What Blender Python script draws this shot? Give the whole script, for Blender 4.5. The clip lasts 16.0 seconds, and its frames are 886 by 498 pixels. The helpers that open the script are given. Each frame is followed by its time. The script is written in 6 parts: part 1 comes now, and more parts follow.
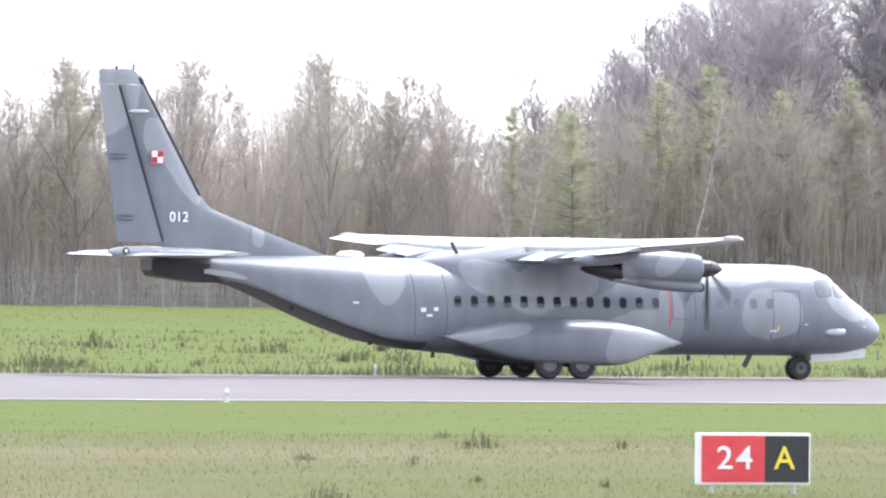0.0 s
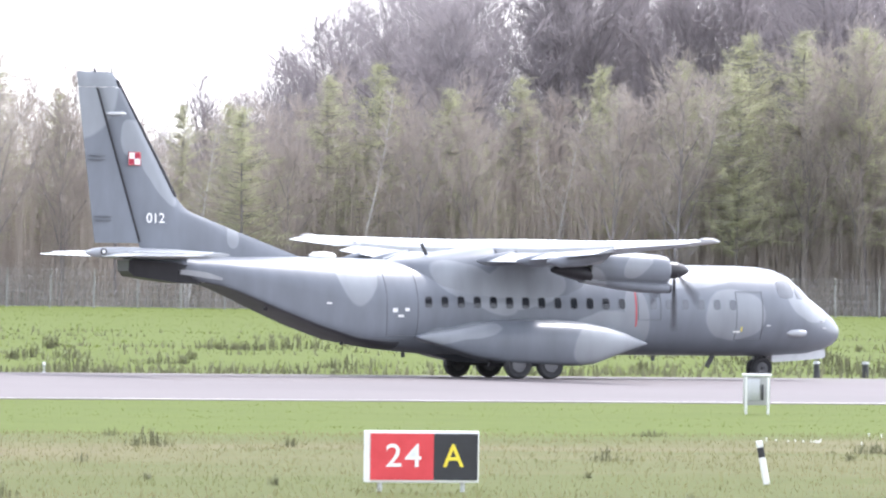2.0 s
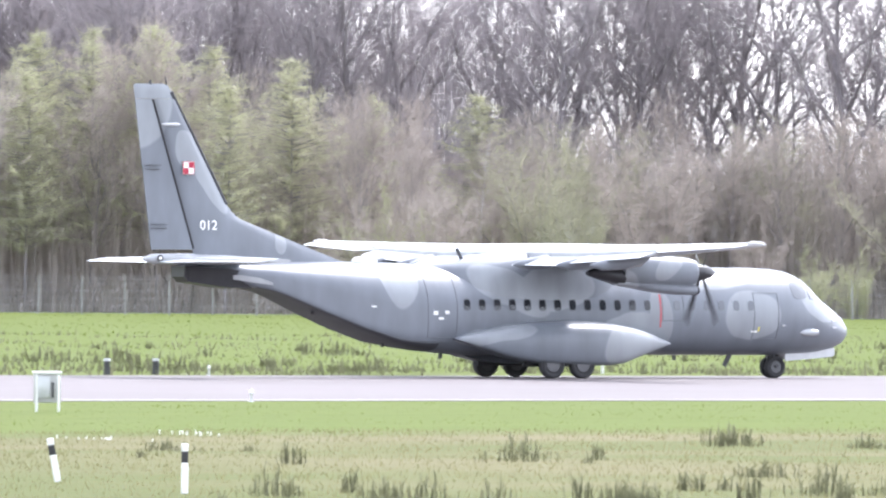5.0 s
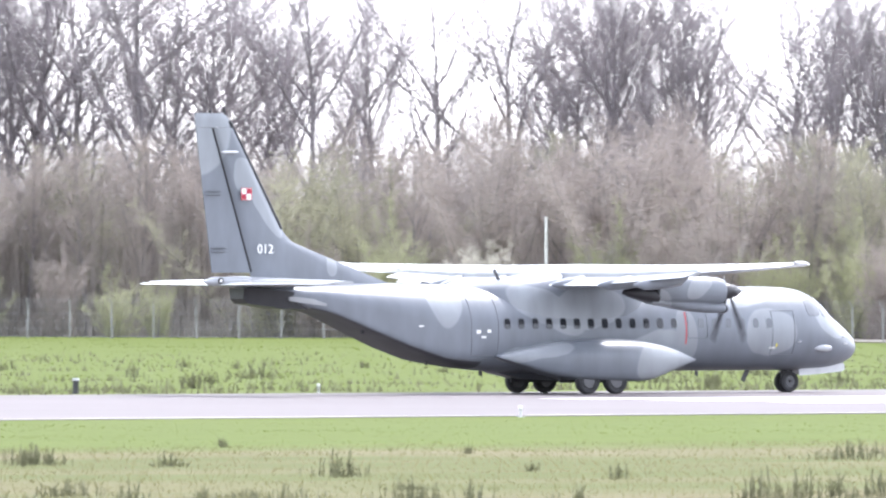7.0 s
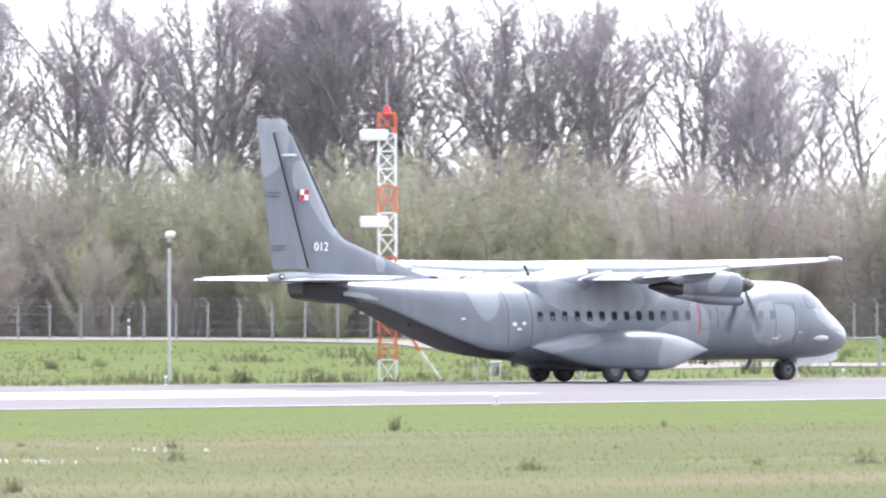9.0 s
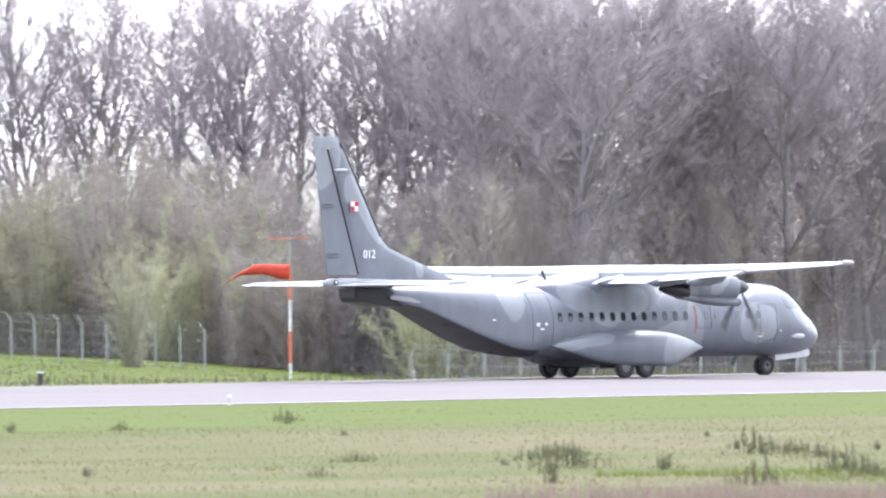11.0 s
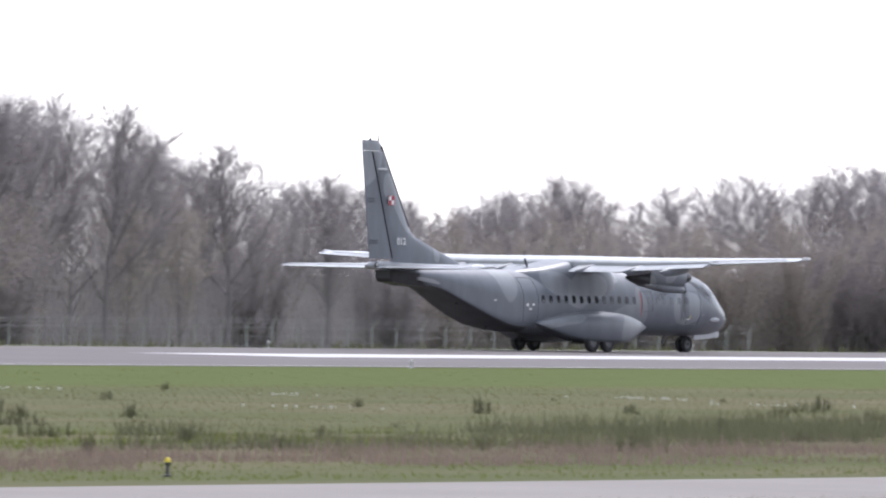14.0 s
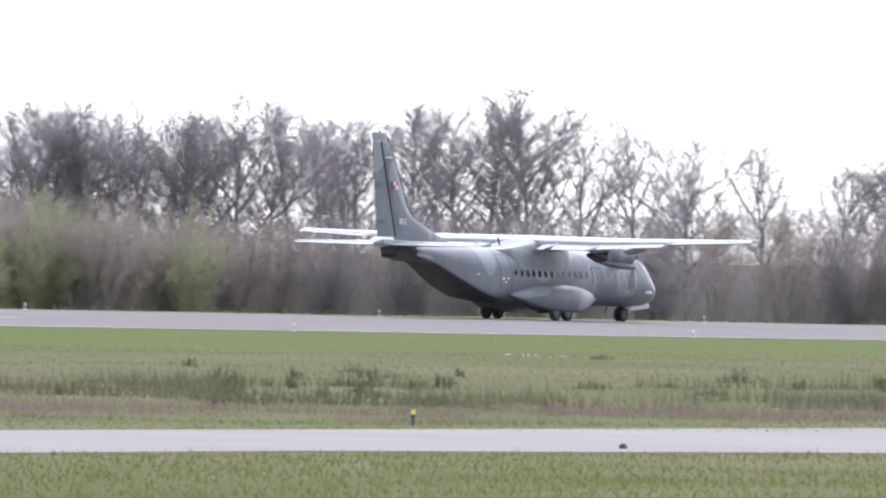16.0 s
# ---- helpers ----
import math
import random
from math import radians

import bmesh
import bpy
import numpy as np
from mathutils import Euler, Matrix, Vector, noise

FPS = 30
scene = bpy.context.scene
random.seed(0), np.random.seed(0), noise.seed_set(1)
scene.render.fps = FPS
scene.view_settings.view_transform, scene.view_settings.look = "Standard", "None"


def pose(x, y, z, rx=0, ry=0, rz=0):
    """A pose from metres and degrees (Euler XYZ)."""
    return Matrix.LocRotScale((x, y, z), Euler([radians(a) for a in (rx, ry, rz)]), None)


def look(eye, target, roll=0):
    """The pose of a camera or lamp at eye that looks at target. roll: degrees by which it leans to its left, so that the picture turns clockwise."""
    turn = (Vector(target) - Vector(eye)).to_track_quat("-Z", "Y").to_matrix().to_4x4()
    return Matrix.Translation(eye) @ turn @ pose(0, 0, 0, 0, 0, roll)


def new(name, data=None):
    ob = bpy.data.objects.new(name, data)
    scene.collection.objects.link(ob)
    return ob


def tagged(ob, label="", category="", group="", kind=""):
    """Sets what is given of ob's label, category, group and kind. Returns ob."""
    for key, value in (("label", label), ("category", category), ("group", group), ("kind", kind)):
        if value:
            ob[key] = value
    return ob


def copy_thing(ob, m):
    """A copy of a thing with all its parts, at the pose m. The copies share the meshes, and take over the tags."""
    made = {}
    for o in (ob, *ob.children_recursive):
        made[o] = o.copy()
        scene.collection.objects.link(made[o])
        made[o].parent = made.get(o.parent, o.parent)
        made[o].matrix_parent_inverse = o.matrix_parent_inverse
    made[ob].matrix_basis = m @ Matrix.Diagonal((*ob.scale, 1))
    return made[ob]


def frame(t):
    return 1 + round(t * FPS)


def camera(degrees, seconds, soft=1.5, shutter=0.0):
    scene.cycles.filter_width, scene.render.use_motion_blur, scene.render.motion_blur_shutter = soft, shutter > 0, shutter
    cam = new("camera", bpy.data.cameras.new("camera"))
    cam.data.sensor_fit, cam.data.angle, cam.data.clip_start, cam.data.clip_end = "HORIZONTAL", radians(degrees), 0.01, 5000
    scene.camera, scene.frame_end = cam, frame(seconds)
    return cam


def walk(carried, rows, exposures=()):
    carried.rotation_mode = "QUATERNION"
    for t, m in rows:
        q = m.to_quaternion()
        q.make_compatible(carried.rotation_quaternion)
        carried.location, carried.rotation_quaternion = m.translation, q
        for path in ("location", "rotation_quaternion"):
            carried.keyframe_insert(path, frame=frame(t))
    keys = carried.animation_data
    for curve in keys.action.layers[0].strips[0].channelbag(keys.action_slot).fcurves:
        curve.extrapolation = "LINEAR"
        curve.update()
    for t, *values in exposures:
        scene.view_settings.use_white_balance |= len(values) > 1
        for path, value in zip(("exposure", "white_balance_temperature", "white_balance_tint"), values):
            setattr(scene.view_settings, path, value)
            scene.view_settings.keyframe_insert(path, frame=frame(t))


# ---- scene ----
EYE = (0.0, 0.0, 3.749)
# seconds, heading from +Y towards +X, elevation, lean (degrees)
AIM = [
    (0.0, 25.477, -0.008, 0.644), (0.5, 25.903, 0.023, 0.683), (1.0, 26.326, 0.021, 0.594), (1.5, 26.668, 0.015, 0.561),
    (2.0, 27.118, -0.000, 0.744), (2.5, 27.496, 0.013, 0.752), (3.0, 28.146, 0.002, 1.026), (3.2, 28.413, -0.005, 0.976),
    (5.3, 31.113, 0.040, 0.369), (5.5, 31.445, 0.057, 0.355), (6.0, 32.137, 0.121, 0.153), (6.5, 33.069, 0.133, 0.178),
    (7.0, 34.109, 0.126, 0.009), (7.5, 35.110, 0.115, -0.038), (8.0, 36.280, 0.090, -0.241), (8.5, 37.394, 0.108, -0.054),
    (9.0, 38.551, 0.105, -0.184), (9.5, 39.775, 0.110, -0.270), (10.0, 41.370, 0.118, -0.253), (10.2, 41.834, 0.123, -0.345),
    (12.3, 47.254, 0.117, -0.192), (12.5, 47.808, 0.115, -0.074), (13.0, 49.228, 0.135, 0.361), (13.5, 50.530, 0.103, 0.664),
    (14.0, 52.102, 0.059, 1.000), (14.5, 53.494, -0.018, 1.106), (15.0, 54.893, -0.043, 1.351), (15.5, 56.131, -0.057, 1.514),
    (16.0, 57.337, -0.048, 1.636),
]

cam = camera(4.394, 16.0, soft=2.2, shutter=0.16)


def aim(az, el, lean):
    a, e = radians(az), radians(el)
    way = Vector((math.sin(a) * math.cos(e), math.cos(a) * math.cos(e), math.sin(e)))
    return look(EYE, Vector(EYE) + way * 100.0, lean)


# seconds, stops, kelvin, tint: the clip's camera darkens and cools its picture towards the end
EXPOSURES = [(0.0, 1.14, 6100.0, 15.0), (3.0, 1.34, 6100.0, 15.0), (5.5, 1.44, 6050.0, 15.0), (9.0, 1.2, 6050.0, 15.0), (10.2, 1.12, 6020.0, 15.0), (12.3, 1.46, 5990.0, 16.0),
             (13.0, 1.25, 5990.0, 16.0), (13.5, 0.72, 5990.0, 16.0), (14.0, 0.02, 6080.0, 16.0), (14.5, -0.06, 6050.0, 16.0), (15.0, 0.06, 6050.0, 16.0), (16.0, 0.36, 6040.0, 15.0)]
walk(cam, [(t, aim(az, el, lean)) for t, az, el, lean in AIM], EXPOSURES)

# ---- world and sun: bright hazy sky, sun high beyond the runway ----
SUN_AZ, SUN_EL = 68.0, 54.0
world = bpy.data.worlds.new("hazy_sky")
scene.world = world
world.use_nodes = True
wn = world.node_tree
sky = wn.nodes.new("ShaderNodeTexSky")
sky.sky_type = "NISHITA"
sky.sun_disc = False
sky.sun_elevation = radians(SUN_EL)
sky.sun_rotation = radians(SUN_AZ)
sky.air_density, sky.dust_density, sky.ozone_density = 1.0, 1.0, 2.0
backing = wn.nodes["Background"]
backing.inputs["Strength"].default_value = 0.262
haze = wn.nodes.new("ShaderNodeHueSaturation")  # thin white cloud takes the colour out of the sky
haze.inputs["Saturation"].default_value = 0.22
wn.links.new(sky.outputs["Color"], haze.inputs["Color"])
wn.links.new(haze.outputs["Color"], backing.inputs["Color"])
sun = new("sun", bpy.data.lights.new("sun", "SUN"))
sun.data.energy, sun.data.angle, sun.data.color = 2.35, radians(6.0), (1.0, 0.96, 0.9)
sa, se = radians(SUN_AZ), radians(SUN_EL)
sun.matrix_world = look((math.sin(sa) * math.cos(se) * 50, math.cos(sa) * math.cos(se) * 50, math.sin(se) * 50), (0, 0, 0))


# ---- materials ----
def material(name, color, color2=None, rough=0.6, metal=0.0, scale=3.0, fine=40.0, bump=0.0, per_object=0.0, per_island=0.0, coat=0.0, thin=0.0):
    """Two scales of noise between two colours, with fine relief."""
    m = bpy.data.materials.new(name)
    m.use_nodes = True
    nt = m.node_tree
    N, L = nt.nodes, nt.links
    b = N["Principled BSDF"]
    co = N.new("ShaderNodeTexCoord")
    n1, n2 = N.new("ShaderNodeTexNoise"), N.new("ShaderNodeTexNoise")
    n1.inputs["Scale"].default_value, n2.inputs["Scale"].default_value = scale, fine
    n1.inputs["Detail"].default_value, n2.inputs["Detail"].default_value = 3.0, 2.0
    for n in (n1, n2):
        L.new(co.outputs["Object"], n.inputs["Vector"])
    mx = N.new("ShaderNodeMath")
    mx.operation = "MULTIPLY_ADD"
    mx.inputs[1].default_value, mx.inputs[2].default_value = 0.35, 0.0
    L.new(n2.outputs["Fac"], mx.inputs[0])
    ad = N.new("ShaderNodeMath")
    ad.operation = "MULTIPLY_ADD"
    ad.inputs[1].default_value = 0.9
    L.new(n1.outputs["Fac"], ad.inputs[0])
    L.new(mx.outputs[0], ad.inputs[2])
    last = ad.outputs[0]
    if per_object or per_island:
        if per_object:
            r, amount = N.new("ShaderNodeObjectInfo").outputs["Random"], per_object
        else:
            r, amount = N.new("ShaderNodeNewGeometry").outputs["Random Per Island"], per_island
        k = N.new("ShaderNodeMath")
        k.operation = "MULTIPLY_ADD"
        k.inputs[1].default_value = amount
        L.new(r, k.inputs[0])
        L.new(last, k.inputs[2])
        s = N.new("ShaderNodeMath")
        s.operation = "SUBTRACT"
        s.inputs[1].default_value = amount / 2
        L.new(k.outputs[0], s.inputs[0])
        last = s.outputs[0]
    ramp = N.new("ShaderNodeValToRGB")
    c2 = color2 or tuple(c * 1.25 for c in color)
    ramp.color_ramp.elements[0].position, ramp.color_ramp.elements[1].position = 0.35, 0.85
    ramp.color_ramp.elements[0].color, ramp.color_ramp.elements[1].color = (*color, 1), (*c2, 1)
    L.new(last, ramp.inputs["Fac"])
    L.new(ramp.outputs["Color"], b.inputs["Base Color"])
    b.inputs["Roughness"].default_value, b.inputs["Metallic"].default_value = rough, metal
    b.inputs["Coat Weight"].default_value = coat
    if bump:
        bp = N.new("ShaderNodeBump")
        bp.inputs["Strength"].default_value = bump
        bp.inputs["Distance"].default_value = 0.02
        L.new(n2.outputs["Fac"], bp.inputs["Height"])
        L.new(bp.outputs["Normal"], b.inputs["Normal"])
    if thin:  # leaves, needles and fine twigs let light through
        tr, ms = N.new("ShaderNodeBsdfTranslucent"), N.new("ShaderNodeMixShader")
        L.new(ramp.outputs["Color"], tr.inputs["Color"])
        ms.inputs["Fac"].default_value = thin
        L.new(b.outputs[0], ms.inputs[1])
        L.new(tr.outputs[0], ms.inputs[2])
        L.new(ms.outputs[0], N["Material Output"].inputs["Surface"])
    return m


def camouflage(name, patches, dark=(0.165, 0.18, 0.205), light=(0.262, 0.28, 0.3), rough=0.38):
    """Two greys: soft-edged patches given as (x, z, half length, half height, tilt)."""
    m = bpy.data.materials.new(name)
    m.use_nodes = True
    nt = m.node_tree
    N, L = nt.nodes, nt.links
    b = N["Principled BSDF"]
    co = N.new("ShaderNodeTexCoord")
    warp = N.new("ShaderNodeTexNoise")
    warp.inputs["Scale"].default_value, warp.inputs["Detail"].default_value = 0.9, 1.0
    L.new(co.outputs["Object"], warp.inputs["Vector"])
    off = N.new("ShaderNodeVectorMath")
    off.operation = "MULTIPLY_ADD"
    off.inputs[1].default_value, off.inputs[2].default_value = (0.36, 0.36, 0.36), (-0.18, -0.18, -0.18)
    L.new(warp.outputs["Color"], off.inputs[0])
    at = N.new("ShaderNodeVectorMath")
    at.operation = "ADD"
    L.new(co.outputs["Object"], at.inputs[0])
    L.new(off.outputs[0], at.inputs[1])
    last = None
    for x, z, rx, rz, tilt in patches:
        mp = N.new("ShaderNodeMapping")
        mp.vector_type = "TEXTURE"
        mp.inputs["Location"].default_value = (x, 0, z)
        mp.inputs["Rotation"].default_value = (0, radians(tilt), 0)
        mp.inputs["Scale"].default_value = (rx, 1000, rz)
        L.new(at.outputs[0], mp.inputs["Vector"])
        ln = N.new("ShaderNodeVectorMath")
        ln.operation = "LENGTH"
        L.new(mp.outputs[0], ln.inputs[0])
        if last is None:
            last = ln.outputs["Value"]
        else:
            mn = N.new("ShaderNodeMath")
            mn.operation = "MINIMUM"
            L.new(last, mn.inputs[0])
            L.new(ln.outputs["Value"], mn.inputs[1])
            last = mn.outputs[0]
    edge = N.new("ShaderNodeMapRange")
    edge.inputs["From Min"].default_value, edge.inputs["From Max"].default_value = 0.97, 1.03
    edge.inputs["To Min"].default_value, edge.inputs["To Max"].default_value = 1.0, 0.0
    L.new(last, edge.inputs["Value"])
    mix = N.new("ShaderNodeMix")
    mix.data_type = "RGBA"
    mix.inputs["A"].default_value, mix.inputs["B"].default_value = (*dark, 1), (*light, 1)
    L.new(edge.outputs["Result"], mix.inputs["Factor"])
    # weathering: broad mottling and streaks running down the skin
    dirt = N.new("ShaderNodeTexNoise")
    dirt.inputs["Scale"].default_value, dirt.inputs["Detail"].default_value = 1.3, 5.0
    stretch = N.new("ShaderNodeMapping")
    stretch.inputs["Scale"].default_value = (1.6, 1.0, 0.5)
    L.new(co.outputs["Object"], stretch.inputs["Vector"])
    L.new(stretch.outputs[0], dirt.inputs["Vector"])
    grime = N.new("ShaderNodeMapRange")
    grime.inputs["From Min"].default_value, grime.inputs["From Max"].default_value = 0.3, 0.75
    grime.inputs["To Min"].default_value, grime.inputs["To Max"].default_value = 0.86, 1.08
    L.new(dirt.outputs["Fac"], grime.inputs["Value"])
    sc = N.new("ShaderNodeVectorMath")
    sc.operation = "SCALE"
    L.new(mix.outputs["Result"], sc.inputs[0])
    L.new(grime.outputs["Result"], sc.inputs["Scale"])
    L.new(sc.outputs[0], b.inputs["Base Color"])
    b.inputs["Roughness"].default_value = rough
    return m


CAMO = camouflage("two_tone_grey_paint", [
    (-5.05, 3.35, 0.68, 1.28, 0), (-13.5, 8.6, 1.28, 1.75, 0), (-11.15, 6.1, 0.36, 1.4, -30), (-11.8, 6.75, 0.42, 0.6, -20),
    (-8.55, 4.05, 0.2, 0.38, 0), (-1.3, 2.65, 1.5, 0.55, 24), (0.3, 2.75, 1.3, 0.7, 0), (2.75, 1.15, 1.35, 0.8, -18), (4.0, 1.75, 0.42, 0.95, -6), (-2.0, 1.3, 1.2, 0.26, -8),
    (7.2, 1.95, 1.0, 0.76, 0), (5.6, 3.35, 1.9, 0.7, 0), (2.6, 3.3, 0.55, 0.3, -30), (9.9, 2.3, 0.9, 0.5, 30),
])
WING_PAINT = camouflage("wing_grey_paint", [(0.3, 4.2, 0.9, 0.6, 0)], (0.4, 0.415, 0.43), (0.48, 0.495, 0.505), 0.26)
DARK_METAL = material("dark_grey_metal", (0.035, 0.035, 0.04), (0.07, 0.07, 0.075), 0.5, 0.3, 4.0)
RUBBER = material("tyre_rubber", (0.018, 0.018, 0.02), (0.04, 0.04, 0.042), 0.85, 0.0, 6.0)
RIM = material("wheel_rim_paint", (0.07, 0.07, 0.075), (0.12, 0.12, 0.125), 0.5, 0.3)
GLASS = material("dark_window_glass", (0.012, 0.014, 0.018), (0.03, 0.032, 0.036), 0.08, 0.0, 2.0)
SCREEN = material("tinted_cockpit_glass", (0.11, 0.12, 0.135), (0.16, 0.17, 0.185), 0.12, 0.0, 2.0)
WHITE = material("white_paint", (0.74, 0.74, 0.72), (0.82, 0.82, 0.8), 0.5)
PALE = material("pale_grey_paint", (0.45, 0.46, 0.47), (0.55, 0.56, 0.57), 0.5)
RED = material("signal_red_paint", (0.55, 0.03, 0.04), (0.68, 0.06, 0.07), 0.45)
DARK_RED = material("dull_red_marking", (0.42, 0.06, 0.08), (0.55, 0.1, 0.1), 0.55)
BLACK = material("black_paint", (0.012, 0.012, 0.016), (0.025, 0.025, 0.03), 0.45)
YELLOW = material("yellow_paint", (0.75, 0.58, 0.03), (0.85, 0.7, 0.06), 0.5)
ORANGE = material("orange_red_paint", (0.62, 0.12, 0.05), (0.75, 0.2, 0.09), 0.55)
GALV = material("galvanised_steel", (0.4, 0.41, 0.42), (0.55, 0.56, 0.57), 0.5, 0.5)
PROP_PAINT = material("black_propeller_paint", (0.02, 0.02, 0.022), (0.04, 0.04, 0.045), 0.4)


# ---- mesh helpers ----
def part(name, bm, mat, parent=None, label="", smooth=True):
    me = bpy.data.meshes.new(name)
    bm.to_mesh(me)
    bm.free()
    me.materials.append(mat)
    if smooth:
        me.shade_smooth()
        me.set_sharp_from_angle(angle=radians(40))
    ob = new(name, me)
    if parent:
        ob.parent = parent
    return tagged(ob, label)


def raw(name, verts, faces, mat, parent=None, label="", smooth=False):
    me = bpy.data.meshes.new(name)
    me.from_pydata(verts, [], faces)
    me.materials.append(mat)
    if smooth:
        me.shade_smooth()
    ob = new(name, me)
    if parent:
        ob.parent = parent
    return tagged(ob, label)


def thing(name, at, label, category, group=""):
    e = new(name)
    e.empty_display_size = 0.3
    e.matrix_world = at
    return tagged(e, label, category, group)


def add_box(bm, c, s, rot=None, bevel=0.0):
    """A box of size s centred on c; bevel rounds its edges."""
    r = bmesh.ops.create_cube(bm, size=1.0)
    m = Matrix.Translation(c) @ (rot or Matrix()) @ Matrix.Diagonal((*s, 1))
    bmesh.ops.transform(bm, matrix=m, verts=r["verts"])
    if bevel:
        es = list({e for v in r["verts"] for e in v.link_edges})
        bmesh.ops.bevel(bm, geom=es, offset=bevel, segments=2, affect="EDGES", profile=0.5)


def add_tube(bm, a, b, r1, r2=None, n=8, caps=True):
    a, b = Vector(a), Vector(b)
    d = b - a
    r = bmesh.ops.create_cone(bm, cap_ends=caps, segments=n, radius1=r1, radius2=r1 if r2 is None else r2, depth=d.length)
    m = Matrix.Translation((a + b) / 2) @ d.to_track_quat("Z", "Y").to_matrix().to_4x4()
    bmesh.ops.transform(bm, matrix=m, verts=r["verts"])


def add_loft(bm, rings, close=True, caps=True):
    """Skin rings of equal point count."""
    vs = [[bm.verts.new(p) for p in ring] for ring in rings]
    n = len(rings[0])
    for a, b in zip(vs, vs[1:]):
        for i in range(n if close else n - 1):
            j = (i + 1) % n
            bm.faces.new((a[i], a[j], b[j], b[i]))
    if caps:
        bm.faces.new(list(reversed(vs[0])))
        bm.faces.new(vs[-1])
    bmesh.ops.recalc_face_normals(bm, faces=bm.faces)


def add_lathe(bm, profile, axis_x=True, n=24, at=(0, 0, 0)):
    """Turn a profile of (along, radius) round the x axis (or y)."""
    rings = []
    for u, r in profile:
        ring = []
        for i in range(n):
            a = 2 * math.pi * i / n
            p = (u, r * math.cos(a), r * math.sin(a)) if axis_x else (r * math.cos(a), u, r * math.sin(a))
            ring.append((p[0] + at[0], p[1] + at[1], p[2] + at[2]))
        rings.append(ring)
    add_loft(bm, rings)


def lettering(name, text, height, m, mat, parent, label="", spacing=1.0):
    cu = bpy.data.curves.new(name, "FONT")
    cu.body, cu.size, cu.extrude, cu.align_x, cu.align_y, cu.offset = text, height / 0.7, 0.004, "CENTER", "CENTER", 0.01 * height
    cu.space_character = spacing
    tmp = bpy.data.objects.new(name, cu)
    scene.collection.objects.link(tmp)
    bpy.context.view_layer.update()
    me = bpy.data.meshes.new_from_object(tmp)
    bpy.data.objects.remove(tmp)
    me.materials.clear()
    me.materials.append(mat)
    ob = new(name, me)
    ob.parent = parent
    ob.matrix_basis = m
    return tagged(ob, label)


# ---- the airfield: ground, runway, taxiway, perimeter road ----
SLOPE = -0.016  # the runway's line against +X


def near_edge(x):
    return 252.6 + SLOPE * (x - 150.0)


def far_edge(x):
    return 304.9 + SLOPE * (x - 150.0)


def taxi_near(x):
    return 107.3 + 0.093 * (min(x, 172.0) - 134.0) - 0.12 * min(60.0, max(0.0, x - 172.0))


def taxi_far(x):
    return 119.7 + 0.079 * (x - 149.0)


def smooth01(v):
    v = min(1.0, max(0.0, v))
    return v * v * (3 - 2 * v)


def ground_height(x, y):
    z = -0.06 + 0.10 * noise.noise((x * 0.03, y * 0.03, 0.0)) + 0.05 * noise.noise((x * 0.15, y * 0.15, 3.0))
    flat = smooth01((min(abs(y - near_edge(x)), abs(y - far_edge(x))) - 1.0) / 8.0)
    if near_edge(x) < y < far_edge(x):
        flat = 0.0
    flat *= smooth01((max(taxi_near(x) - y, y - taxi_far(x)) - 1.0) / 6.0)
    z = -0.015 + (z + 0.015) * flat
    # the land falls away past the runway's far end
    z -= 1.5 * smooth01((x / max(y, 1.0) - 0.87) / 0.1) * smooth01((y - far_edge(x) - 6.0) / 26.0)
    z -= 2.2 * smooth01((x / max(y, 1.0) - 0.93) / 0.12) * smooth01((y - 345.0) / 120.0)
    return z


